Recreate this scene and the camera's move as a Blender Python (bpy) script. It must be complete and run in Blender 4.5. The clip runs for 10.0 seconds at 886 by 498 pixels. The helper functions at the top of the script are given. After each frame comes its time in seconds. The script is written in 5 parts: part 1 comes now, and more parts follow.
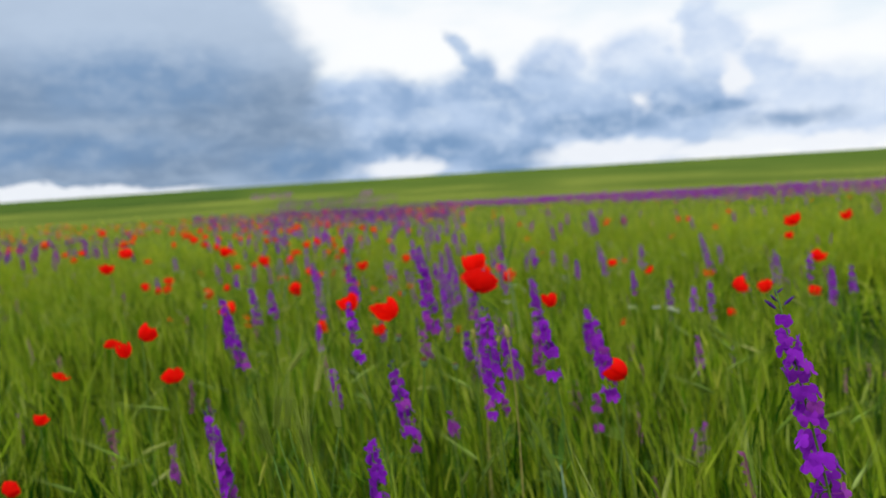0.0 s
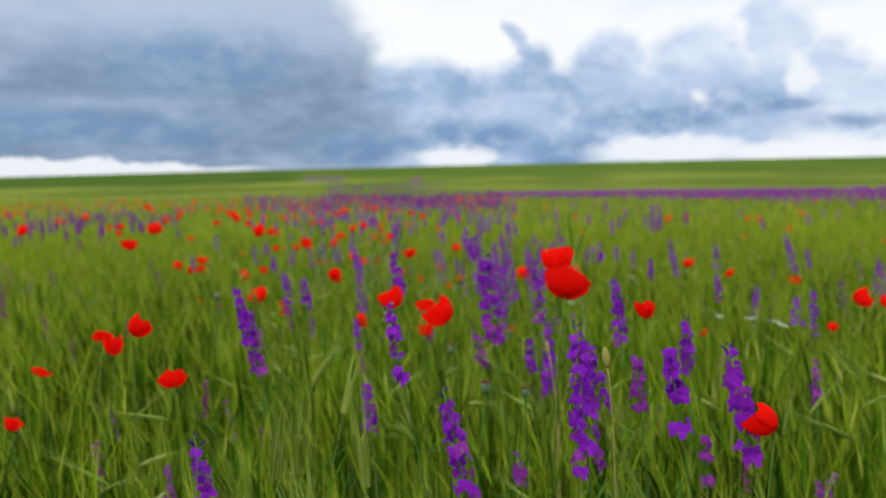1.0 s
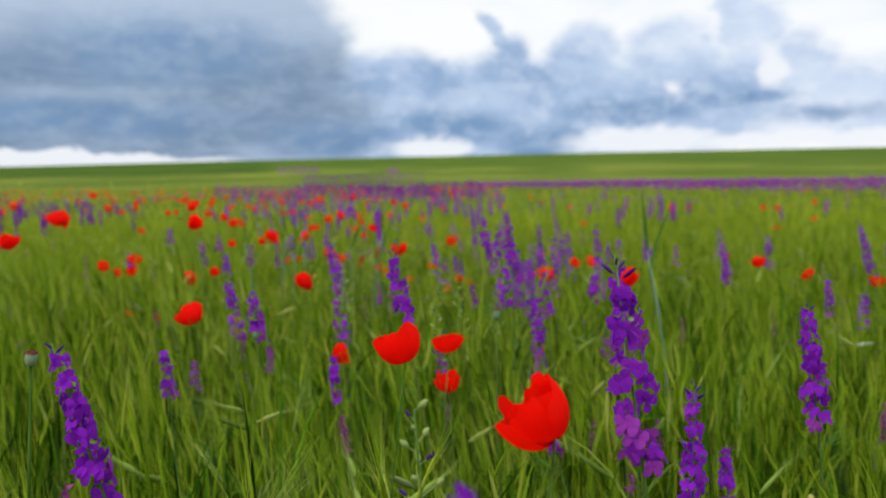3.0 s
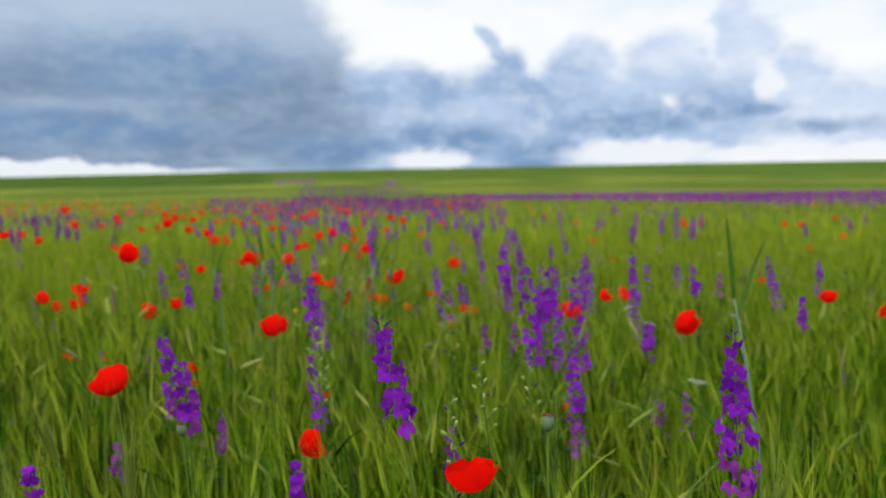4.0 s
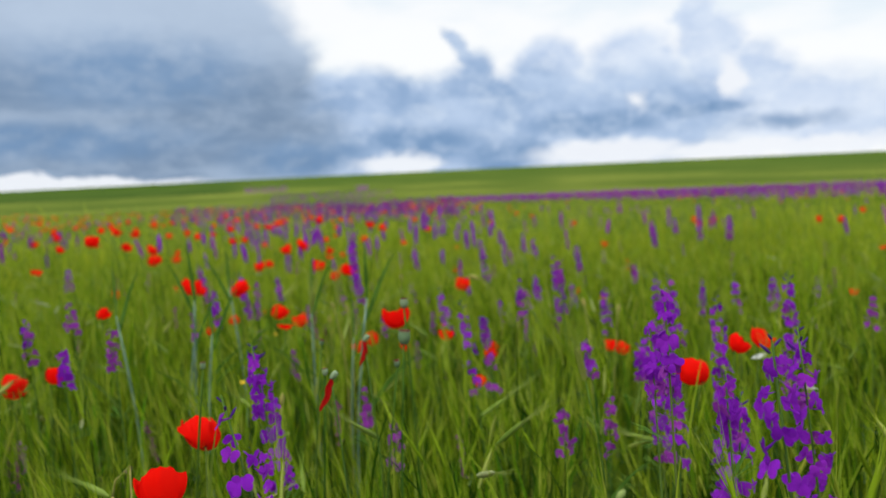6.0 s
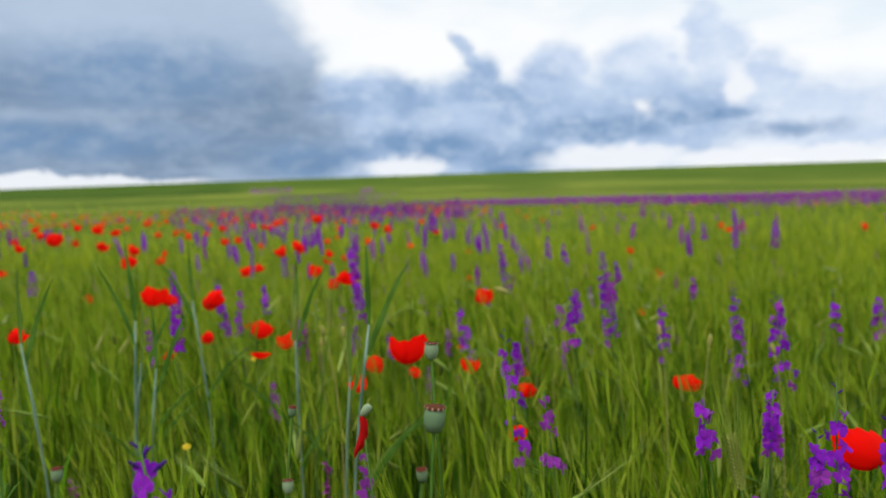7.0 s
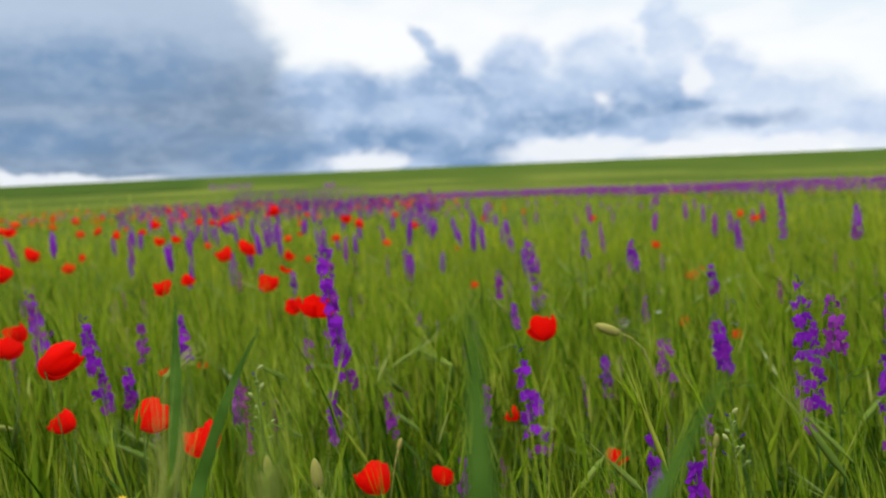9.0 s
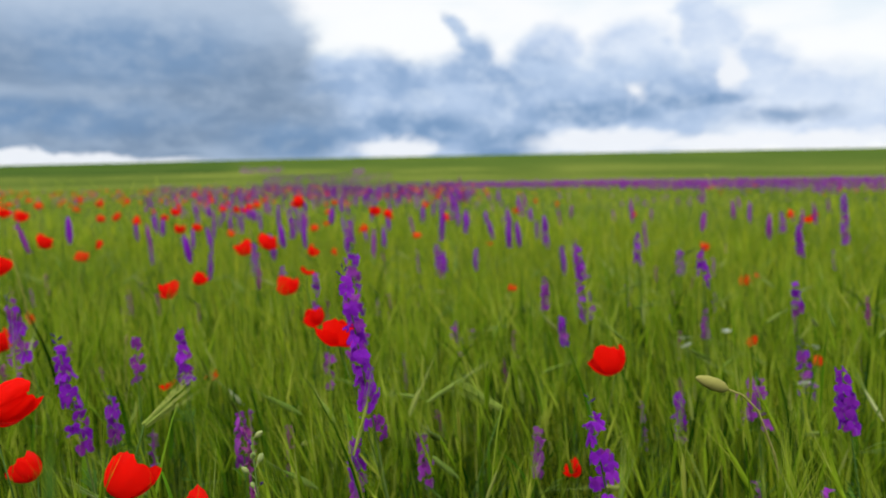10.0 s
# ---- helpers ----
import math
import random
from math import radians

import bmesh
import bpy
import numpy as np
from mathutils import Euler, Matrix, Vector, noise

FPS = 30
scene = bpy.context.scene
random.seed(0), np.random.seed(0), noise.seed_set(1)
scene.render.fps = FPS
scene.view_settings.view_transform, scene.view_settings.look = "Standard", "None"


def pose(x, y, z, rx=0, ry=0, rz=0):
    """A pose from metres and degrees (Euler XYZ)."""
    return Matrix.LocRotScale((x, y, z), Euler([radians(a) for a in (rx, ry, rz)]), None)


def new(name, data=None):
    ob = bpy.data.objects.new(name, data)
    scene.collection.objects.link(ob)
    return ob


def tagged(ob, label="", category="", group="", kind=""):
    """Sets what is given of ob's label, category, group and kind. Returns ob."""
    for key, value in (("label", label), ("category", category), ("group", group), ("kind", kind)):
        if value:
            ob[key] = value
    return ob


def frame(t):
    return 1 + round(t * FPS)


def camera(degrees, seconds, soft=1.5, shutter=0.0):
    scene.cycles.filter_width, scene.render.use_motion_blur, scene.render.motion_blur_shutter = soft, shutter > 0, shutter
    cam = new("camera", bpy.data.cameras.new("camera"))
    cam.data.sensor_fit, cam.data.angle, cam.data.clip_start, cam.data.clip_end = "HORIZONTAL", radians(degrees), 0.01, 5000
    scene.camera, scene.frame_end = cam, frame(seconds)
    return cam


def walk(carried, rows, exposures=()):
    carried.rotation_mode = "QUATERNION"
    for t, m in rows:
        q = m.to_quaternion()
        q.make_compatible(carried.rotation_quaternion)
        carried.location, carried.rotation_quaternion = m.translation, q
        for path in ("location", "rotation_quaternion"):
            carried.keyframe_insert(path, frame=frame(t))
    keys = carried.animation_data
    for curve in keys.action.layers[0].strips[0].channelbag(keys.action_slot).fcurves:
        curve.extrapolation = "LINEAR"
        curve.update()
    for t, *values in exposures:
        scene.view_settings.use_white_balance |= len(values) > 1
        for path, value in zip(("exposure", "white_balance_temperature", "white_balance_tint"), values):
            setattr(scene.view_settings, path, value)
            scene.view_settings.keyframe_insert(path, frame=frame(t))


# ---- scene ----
cam = camera(61.0, 10.0, soft=1.5)
cam.data.dof.use_dof, cam.data.dof.focus_distance, cam.data.dof.aperture_fstop = True, 0.8, 4.6

# seconds, place, and the turn as yaw, pitch and roll in degrees
WAY = [
    (0.0, 0.000, 0.000, 1.050, -1.22, -3.63, 3.14),
    (0.5, -0.019, 0.186, 1.044, 0.59, -4.17, 2.26),
    (1.0, -0.035, 0.386, 1.024, 2.40, -4.32, 0.77),
    (1.5, -0.063, 0.585, 1.015, 2.35, -5.23, 0.03),
    (2.0, -0.102, 0.801, 1.002, 1.58, -5.07, 0.24),
    (2.5, -0.147, 1.007, 0.977, 0.71, -5.24, 0.79),
    (4.0, -0.200, 1.750, 0.997, 0.39, -4.13, 0.60),
    (4.5, -0.238, 2.000, 1.008, -0.03, -3.86, -0.13),
    (5.0, -0.280, 2.260, 1.004, -1.08, -3.56, 0.59),
    (6.5, -0.355, 2.992, 0.973, -1.51, -4.02, 2.49),
    (7.0, -0.373, 3.268, 0.959, -1.36, -3.63, 1.45),
    (7.5, -0.397, 3.546, 0.955, -1.98, -3.71, 0.52),
    (8.0, -0.423, 3.847, 0.959, -3.34, -2.77, 0.91),
    (8.5, -0.455, 4.108, 0.929, -4.00, -2.78, 1.58),
    (9.0, -0.493, 4.326, 0.916, -4.08, -4.16, 2.19),
    (9.5, -0.512, 4.450, 0.921, -3.50, -5.31, 2.25),
    (10.0, -0.512, 4.600, 0.941, -2.01, -5.00, 0.76),
]


def stand(x, y, z, yaw, pitch, roll):
    return pose(x, y, z, 0, 0, yaw) @ pose(0, 0, 0, 90 + pitch) @ pose(0, 0, 0, 0, 0, -roll)


walk(cam, [(t, stand(*r)) for t, *r in WAY])

# ---- light: a bright broken overcast, with the sun behind the cloud ----
SUN_ELEVATION, SUN_AZIMUTH = 52, 215
sun = new("sun", bpy.data.lights.new("sun", "SUN"))
sun.data.energy, sun.data.angle, sun.data.color = 1.7, radians(11), (1.0, 0.95, 0.86)
sun.matrix_world = pose(0, 0, 40, 90 - SUN_ELEVATION, 0, 180 - SUN_AZIMUTH)
scene.view_settings.exposure = 0.0


class Nodes:
    """Short hand for building node trees."""

    def __init__(self, tree):
        self.tree = tree

    def add(self, kind, **values):
        n = self.tree.nodes.new("ShaderNode" + kind)
        for k, v in values.items():
            setattr(n, k, v)
        return n

    def link(self, a, b):
        self.tree.links.new(a, b)

    def feed(self, socket, value):
        if isinstance(value, bpy.types.NodeSocket):
            self.link(value, socket)
        else:
            socket.default_value = value

    def math(self, op, a, b=0.0, c=0.0, clamp=False):
        n = self.add("Math", operation=op, use_clamp=clamp)
        for s, v in zip(n.inputs, (a, b, c)):
            self.feed(s, v)
        return n.outputs[0]

    def smooth(self, x, lo, hi, a=0.0, b=1.0):
        n = self.add("MapRange", interpolation_type="SMOOTHSTEP")
        for s, v in zip(n.inputs, (x, lo, hi, a, b)):
            self.feed(s, v)
        return n.outputs[0]

    def noise(self, vector, scale, detail=4.0, rough=0.55, distort=0.0, colour=False):
        n = self.add("TexNoise")
        if vector is not None:
            self.link(vector, n.inputs["Vector"])
        n.inputs["Scale"].default_value, n.inputs["Detail"].default_value = scale, detail
        n.inputs["Roughness"].default_value, n.inputs["Distortion"].default_value = rough, distort
        return n.outputs["Color" if colour else "Fac"]

    def mix(self, f, a, b):
        n = self.add("Mix", data_type="RGBA")
        self.feed(n.inputs["Factor"], f)
        for s, v in ((n.inputs[6], a), (n.inputs[7], b)):
            self.feed(s, (*v, 1) if isinstance(v, tuple) else v)
        return n.outputs[2]

    def scaled(self, vector, x, y, z):
        n = self.add("Mapping")
        self.link(vector, n.inputs["Vector"])
        n.inputs["Scale"].default_value = (x, y, z)
        return n.outputs[0]


# ---- sky: banks of grey cloud over a pale high sky ----
world = bpy.data.worlds.new("sky")
scene.world = world
world.use_nodes = True
N = Nodes(world.node_tree)
back = world.node_tree.nodes["Background"]
clear = N.add("TexSky", sky_type="NISHITA", sun_disc=False, sun_elevation=radians(SUN_ELEVATION), sun_rotation=radians(SUN_AZIMUTH))
direction = N.add("TexCoord").outputs["Generated"]
axes = N.add("SeparateXYZ")
N.link(direction, axes.inputs[0])
warp = N.noise(N.scaled(direction, 1, 1, 1.6), 7.0, 5.0, 0.6, colour=True)
fine = N.noise(N.scaled(direction, 1, 1, 1.6), 22.0, 5.0, 0.62, colour=True)
wsep, fsep = N.add("SeparateXYZ"), N.add("SeparateXYZ")
N.link(warp, wsep.inputs[0])
N.link(fine, fsep.inputs[0])
DEG = 57.29578
azimuth = N.math("MULTIPLY", N.math("ARCTAN2", axes.outputs[0], axes.outputs[1]), DEG)
height = N.math("MULTIPLY", N.math("ARCSINE", axes.outputs[2]), DEG)


def shifted(base, big, small, channel):
    a = N.math("MULTIPLY_ADD", N.math("SUBTRACT", wsep.outputs[channel], 0.5), big, base)
    return N.math("MULTIPLY_ADD", N.math("SUBTRACT", fsep.outputs[channel], 0.5), small, a)


az, el = shifted(azimuth, 2.4, 2.4, 0), shifted(height, 1.6, 1.7, 1)


def bank(u, v, ru, rv, soft=0.5, tilt=0.0):
    """How much of one rounded cloud bank covers a direction; angles in degrees."""
    dx, dy = N.math("SUBTRACT", az, u), N.math("SUBTRACT", el, v)
    if tilt:
        c, s = math.cos(radians(tilt)), math.sin(radians(tilt))
        dx, dy = (N.math("MULTIPLY_ADD", dx, c, N.math("MULTIPLY", dy, s)),
                  N.math("MULTIPLY_ADD", dy, c, N.math("MULTIPLY", dx, -s)))
    dx, dy = N.math("DIVIDE", dx, ru), N.math("DIVIDE", dy, rv)
    r = N.math("SQRT", N.math("MULTIPLY_ADD", dx, dx, N.math("MULTIPLY", dy, dy)))
    return N.smooth(r, 1 + soft * 0.5, 1 - soft * 0.5)


def joined(parts):
    total = parts[0]
    for p in parts[1:]:
        total = N.math("MAXIMUM", total, p)
    return total


heavy = joined([bank(-28.5, 8, 21.0, 13, 0.15), bank(-14, 9.5, 6.6, 4.2, 0.3), bank(-13, 4.2, 7.5, 4.4, 0.6), bank(-66, 10, 22, 9, 0.5)])
middle = joined([
    bank(-4.5, 5.0, 8.0, 4.5, 0.3), bank(3.6, 4.8, 6.5, 4.6, 0.3), bank(2.9, 11.4, 0.45, 1.3, 1.1, 55), bank(3.9, 10.0, 0.7, 1.7, 0.9, 25), bank(4.4, 8.8, 1.7, 1.7, 0.8),
    bank(9.6, 6.6, 3.4, 2.9, 0.7), bank(11.5, 5.0, 6.0, 3.2, 0.5), bank(16.5, 5.2, 7.0, 3.4, 0.5)])
puffs = joined([
    bank(10.4, 8.7, 2.6, 2.8, 0.6), bank(16.4, 8.2, 3.4, 3.3, 0.5), bank(20.3, 12.0, 1.3, 2.0, 0.6, 15), bank(21.6, 9.7, 2.2, 2.3, 0.6), bank(23.8, 7.4, 3.4, 2.5, 0.6),
    bank(27.5, 5.0, 5.5, 2.6, 0.8), bank(33, 3.8, 5.0, 1.6, 0.9), bank(62, 9, 20, 6, 0.6)])
light_gap = joined([
    bank(-34, 1.75, 18.0, 0.68, 0.4), bank(-1.3, 2.75, 2.9, 0.8, 0.6), bank(14.5, 2.9, 5.6, 0.85, 0.7), bank(25, 2.5, 9.0, 0.6, 0.8),
    bank(16.4, 6.4, 0.7, 0.6, 1.8), bank(22.9, 7.8, 0.85, 1.35, 0.9)])
under = joined([
    bank(-29, 4.8, 12, 1.2, 1.2), bank(-20, 9.5, 7, 2.2, 1.4), bank(-8, 3.4, 5, 1.3, 1.2),
    bank(0, 4.3, 4.5, 1.1, 1.0), bank(13.5, 4.9, 4.2, 0.85, 0.9), bank(20.5, 5.6, 3.6, 0.5, 1.0), bank(26.5, 4.3, 3.0, 0.5, 1.6), bank(7, 3.0, 3, 1.1, 1.1)])
billow = N.noise(N.scaled(direction, 1, 1, 1.8), 10.0, 6.0, 0.62, 0.2)
puff = N.noise(N.scaled(direction, 1, 1, 1.6), 26.0, 6.0, 0.64)
wisp = N.noise(N.scaled(direction, 1, 1, 3.0), 4.0, 5.0, 0.55)

high = N.mix(N.smooth(wisp, 0.28, 0.58), (0.84, 0.93, 1.0), (1.03, 1.04, 1.05))
high = N.mix(bank(-1, 11.0, 6.5, 1.9, 0.9), high, (1.04, 1.05, 1.05))
high = N.mix(N.smooth(height, 18, 60), high, (2.6, 2.65, 2.7))
clear_low = N.add("VectorMath", operation="SCALE")
N.link(clear.outputs[0], clear_low.inputs[0])
clear_low.inputs["Scale"].default_value = 0.1
pale = N.mix(0.92, clear_low.outputs[0], high)


streak = N.noise(N.scaled(direction, 1, 1, 3.2), 7.0, 6.0, 0.58, 0.3)


def cloud_body(dark, light, crest, folds=0.45, grain=billow):
    """Grey folds of one depth of cloud, with paler crests."""
    c = N.mix(N.smooth(grain, 0.32, 0.68), dark, light)
    return N.mix(N.math("MULTIPLY", N.smooth(puff, 0.44, 0.68), folds), c, crest)


far_body = cloud_body((0.47, 0.60, 0.83), (0.68, 0.78, 0.94), (0.86, 0.92, 1.0))
mid_body = cloud_body((0.29, 0.425, 0.65), (0.50, 0.63, 0.84), (0.70, 0.80, 0.94))
low_body = cloud_body((0.19, 0.28, 0.42), (0.36, 0.465, 0.62), (0.48, 0.58, 0.72), 0.22, streak)
low_body = N.mix(N.math("MULTIPLY", N.smooth(height, 7.0, 14.0), 0.8), low_body, (0.52, 0.63, 0.79))
shade = N.math("MULTIPLY", under, N.smooth(puff, 0.70, 0.38, 0.35, 0.75))
sky = N.mix(N.math("MULTIPLY", puffs, 0.9), pale, far_body)
sky = N.mix(middle, sky, mid_body)
sky = N.mix(heavy, sky, low_body)
sky = N.mix(N.math("MULTIPLY", shade, joined([heavy, middle, puffs])), sky, (0.15, 0.28, 0.49))
sky = N.mix(N.math("MULTIPLY", light_gap, 0.92), sky, (0.90, 0.93, 0.98))
N.link(sky, back.inputs["Color"])
back.inputs["Strength"].default_value = 1.0


# ---- materials ----
def material(name):
    m = bpy.data.materials.new(name)
    m.use_nodes = True
    n = Nodes(m.node_tree)
    return m, n, m.node_tree.nodes["Principled BSDF"], m.node_tree.nodes["Material Output"]


def leafy(name, dark, light, yellow, rough=0.55, glow=0.35, scale=6.0, island=False):
    """A thin plant surface: mottled, varied from piece to piece, letting some light through."""
    m, n, p, out = material(name)
    co = n.add("TexCoord").outputs["Object"]
    if island:
        vary = n.add("NewGeometry").outputs["Random Per Island"]
    else:
        vary = n.add("ObjectInfo").outputs["Random"]
    c = n.mix(n.smooth(n.noise(co, scale, 3.0), 0.34, 0.66), dark, light)
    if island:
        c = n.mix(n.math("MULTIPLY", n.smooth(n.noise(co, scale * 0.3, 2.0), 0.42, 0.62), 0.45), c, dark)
    c = n.mix(n.math("MULTIPLY", n.smooth(vary, 0.55, 1.0), 0.8), c, yellow)
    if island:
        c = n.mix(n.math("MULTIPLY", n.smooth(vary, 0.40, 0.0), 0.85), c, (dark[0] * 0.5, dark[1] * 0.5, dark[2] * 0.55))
        pale_one = n.smooth(n.math("FRACT", n.math("MULTIPLY", vary, 17.0)), 0.92, 0.99)
        c = n.mix(n.math("MULTIPLY", pale_one, 0.5), c, (yellow[0] * 1.35, yellow[1] * 1.3, yellow[2] * 3.0))
    grain = n.noise(n.scaled(co, 1, 1, 0.1), 160.0, 2.0)
    c = n.mix(n.math("MULTIPLY", grain, 0.15), c, (dark[0] * 0.6, dark[1] * 0.6, dark[2] * 0.6))
    n.link(c, p.inputs["Base Color"])
    p.inputs["Roughness"].default_value = rough
    p.inputs["Specular IOR Level"].default_value = 0.01
    t = n.add("BsdfTranslucent")
    n.link(c, t.inputs["Color"])
    mixed = n.add("MixShader")
    mixed.inputs[0].default_value = glow
    n.link(p.outputs[0], mixed.inputs[1])
    n.link(t.outputs[0], mixed.inputs[2])
    n.link(mixed.outputs[0], out.inputs["Surface"])
    return m


def petal_material(name, deep, bright, scale, glow, other=None):
    m, n, p, out = material(name)
    co = n.add("TexCoord").outputs["Object"]
    vary = n.add("ObjectInfo").outputs["Random"]
    c = n.mix(n.smooth(n.noise(co, scale, 4.0, 0.6), 0.3, 0.7), deep, bright)
    c = n.mix(n.math("MULTIPLY", vary, 0.45), c, bright)
    c = n.mix(n.math("MULTIPLY", n.smooth(vary, 0.3, 0.0), 0.5), c, (deep[0] * 0.7, deep[1] * 0.7, deep[2] * 0.7))
    if other:
        c = n.mix(n.math("MULTIPLY", n.smooth(n.math("FRACT", n.math("MULTIPLY", vary, 7.0)), 0.55, 1.0), 0.55), c, other)
    n.link(c, p.inputs["Base Color"])
    p.inputs["Roughness"].default_value = 0.6
    p.inputs["Specular IOR Level"].default_value = 0.06
    wrinkle = n.add("Bump")
    wrinkle.inputs["Strength"].default_value, wrinkle.inputs["Distance"].default_value = 0.5, 0.05
    n.link(n.noise(n.scaled(co, 1, 1, 0.2), scale * 5, 3.0), wrinkle.inputs["Height"])
    n.link(wrinkle.outputs[0], p.inputs["Normal"])
    t = n.add("BsdfTranslucent")
    n.link(c, t.inputs["Color"])
    mixed = n.add("MixShader")
    mixed.inputs[0].default_value = glow
    n.link(p.outputs[0], mixed.inputs[1])
    n.link(t.outputs[0], mixed.inputs[2])
    n.link(mixed.outputs[0], out.inputs["Surface"])
    return m


RED = petal_material("poppy petal", (0.88, 0.0035, 0.001), (0.98, 0.010, 0.002), 40.0, 0.55)
ORANGE_RED = petal_material("faded poppy petal", (0.88, 0.03, 0.005), (0.95, 0.07, 0.008), 40.0, 0.45)
VIOLET = petal_material("larkspur petal", (0.135, 0.005, 0.34), (0.37, 0.028, 0.70), 90.0, 0.38, (0.33, 0.030, 0.50))
PALE_VIOLET = petal_material("faded larkspur petal", (0.23, 0.022, 0.34), (0.36, 0.055, 0.44), 60.0, 0.3)
FAR_MAUVE = petal_material("far mauve flowers", (0.19, 0.018, 0.24), (0.35, 0.055, 0.37), 3.0, 0.25)
BUD_VIOLET = petal_material("larkspur bud", (0.045, 0.008, 0.14), (0.09, 0.02, 0.25), 80.0, 0.15)
STEM = leafy("stem green", (0.05, 0.11, 0.02), (0.09, 0.17, 0.035), (0.13, 0.17, 0.04), 0.6, 0.15, 30.0)
LEAF = leafy("leaf green", (0.04, 0.10, 0.012), (0.08, 0.17, 0.025), (0.12, 0.18, 0.03), 0.55, 0.35, 20.0)
WHEAT_STEM = leafy("bluish straw stem", (0.08, 0.15, 0.10), (0.20, 0.29, 0.23), (0.14, 0.22, 0.12), 0.5, 0.15, 12.0)
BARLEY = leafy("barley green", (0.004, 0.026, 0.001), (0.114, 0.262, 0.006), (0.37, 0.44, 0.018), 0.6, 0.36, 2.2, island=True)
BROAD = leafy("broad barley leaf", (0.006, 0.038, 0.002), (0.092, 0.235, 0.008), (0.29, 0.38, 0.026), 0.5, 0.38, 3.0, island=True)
NODDING = leafy("nodding barley ear", (0.13, 0.22, 0.03), (0.24, 0.33, 0.07), (0.36, 0.38, 0.11), 0.6, 0.35, 12.0, island=True)
# lighter copy of the barley colour: brightness of sunlit far tops painted in
BARLEY_FAR_LIT = leafy("distant barley green brightened", (0.090, 0.18, 0.007), (0.315, 0.42, 0.018), (0.50, 0.49, 0.032), 0.6, 0.45, 0.5, island=True)
BARLEY_EAR = leafy("barley ear", (0.16, 0.28, 0.008), (0.28, 0.40, 0.020), (0.40, 0.43, 0.06), 0.6, 0.4, 8.0, island=True)
# near-black green: shade in the gaps between stems is painted into the colour
SHADED_UNDERGROWTH = leafy("low grass with gap shade", (0.004, 0.018, 0.001), (0.018, 0.062, 0.003), (0.06, 0.12, 0.006), 0.6, 0.15, 1.3, island=True)
CAPSULE = leafy("grey-green capsule", (0.09, 0.16, 0.08), (0.16, 0.24, 0.13), (0.22, 0.29, 0.17), 0.55, 0.1, 50.0)
CROWN = leafy("capsule crown", (0.035, 0.010, 0.006), (0.10, 0.028, 0.014), (0.08, 0.04, 0.02), 0.7, 0.0, 300.0)
BUD = leafy("poppy bud", (0.19, 0.19, 0.045), (0.32, 0.30, 0.09), (0.36, 0.29, 0.09), 0.7, 0.1, 90.0)
DARK = leafy("poppy centre", (0.008, 0.006, 0.010), (0.02, 0.015, 0.02), (0.03, 0.03, 0.02), 0.8, 0.0, 200.0)
STRAW = leafy("ripening straw", (0.20, 0.25, 0.03), (0.36, 0.37, 0.08), (0.45, 0.36, 0.09), 0.6, 0.2, 8.0, island=True)
FEATHER = leafy("feathery leaf green", (0.020, 0.065, 0.012), (0.060, 0.135, 0.030), (0.10, 0.17, 0.05), 0.6, 0.25, 3.0, island=True)
FADED = petal_material("withering larkspur petal", (0.17, 0.020, 0.15), (0.33, 0.06, 0.27), 60.0, 0.3)
WHITE = petal_material("white floret", (0.52, 0.56, 0.46), (0.72, 0.75, 0.66), 200.0, 0.3)
YELLOW = petal_material("yellow floret", (0.62, 0.42, 0.02), (0.80, 0.58, 0.04), 200.0, 0.3)


# ---- the lie of the land ----
def canopy(x, y):
    """How far the standing crop lifts the field's surface where only its top can be seen."""
    return 0.54 * max(0.0, min(1.0, (math.hypot(x, y) - 9.5) / 7.0))


def rise(x, y):
    """Height of the field: level at first, with crops hiding it, then a long slope up to a low crest."""
    r = math.hypot(x, y)
    u = math.degrees(math.atan2(x, y)) if y > 0 else 30.0
    a = radians(max(-38.0, min(38.0, u)))
    top = math.tan(radians(2.04 + 0.48 * a - 1.2 * a * a)) - 0.0012
    t = max(0.0, min(1.0, (r - 24) / 376))
    g = t ** 0.85
    far = max(0.0, r - 400)
    return min(r, 400) * top * g + canopy(x, y) + 0.95 * g - far * 0.004 + 0.02 * math.sin(x * 0.9) * math.cos(y * 0.7) * (1 if r < 60 else 0)


ground_mat, n, p, out = material("field of green crop")
co = n.add("TexCoord").outputs["Object"]
place = n.add("SeparateXYZ")
n.link(co, place.inputs[0])
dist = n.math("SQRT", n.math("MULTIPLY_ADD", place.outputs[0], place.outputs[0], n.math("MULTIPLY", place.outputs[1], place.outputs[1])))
# soil painted extra dark, standing in for shade under dense crop
shaded_soil = n.mix(n.smooth(n.noise(co, 9.0, 5.0), 0.35, 0.65), (0.010, 0.026, 0.005), (0.026, 0.046, 0.010))
crop = n.mix(n.smooth(n.noise(n.scaled(co, 1, 0.5, 1), 0.03, 6.0, 0.6), 0.38, 0.62), (0.058, 0.086, 0.015), (0.132, 0.154, 0.029))
crop = n.mix(n.math("MULTIPLY", n.smooth(n.noise(n.scaled(co, 1, 0.25, 1), 1.2, 5.0, 0.7), 0.4, 0.7), 0.5), crop, (0.062, 0.110, 0.018))
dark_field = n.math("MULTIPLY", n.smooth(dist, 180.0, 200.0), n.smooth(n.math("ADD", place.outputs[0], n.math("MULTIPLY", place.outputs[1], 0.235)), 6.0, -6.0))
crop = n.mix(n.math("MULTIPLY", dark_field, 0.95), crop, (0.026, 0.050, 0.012))
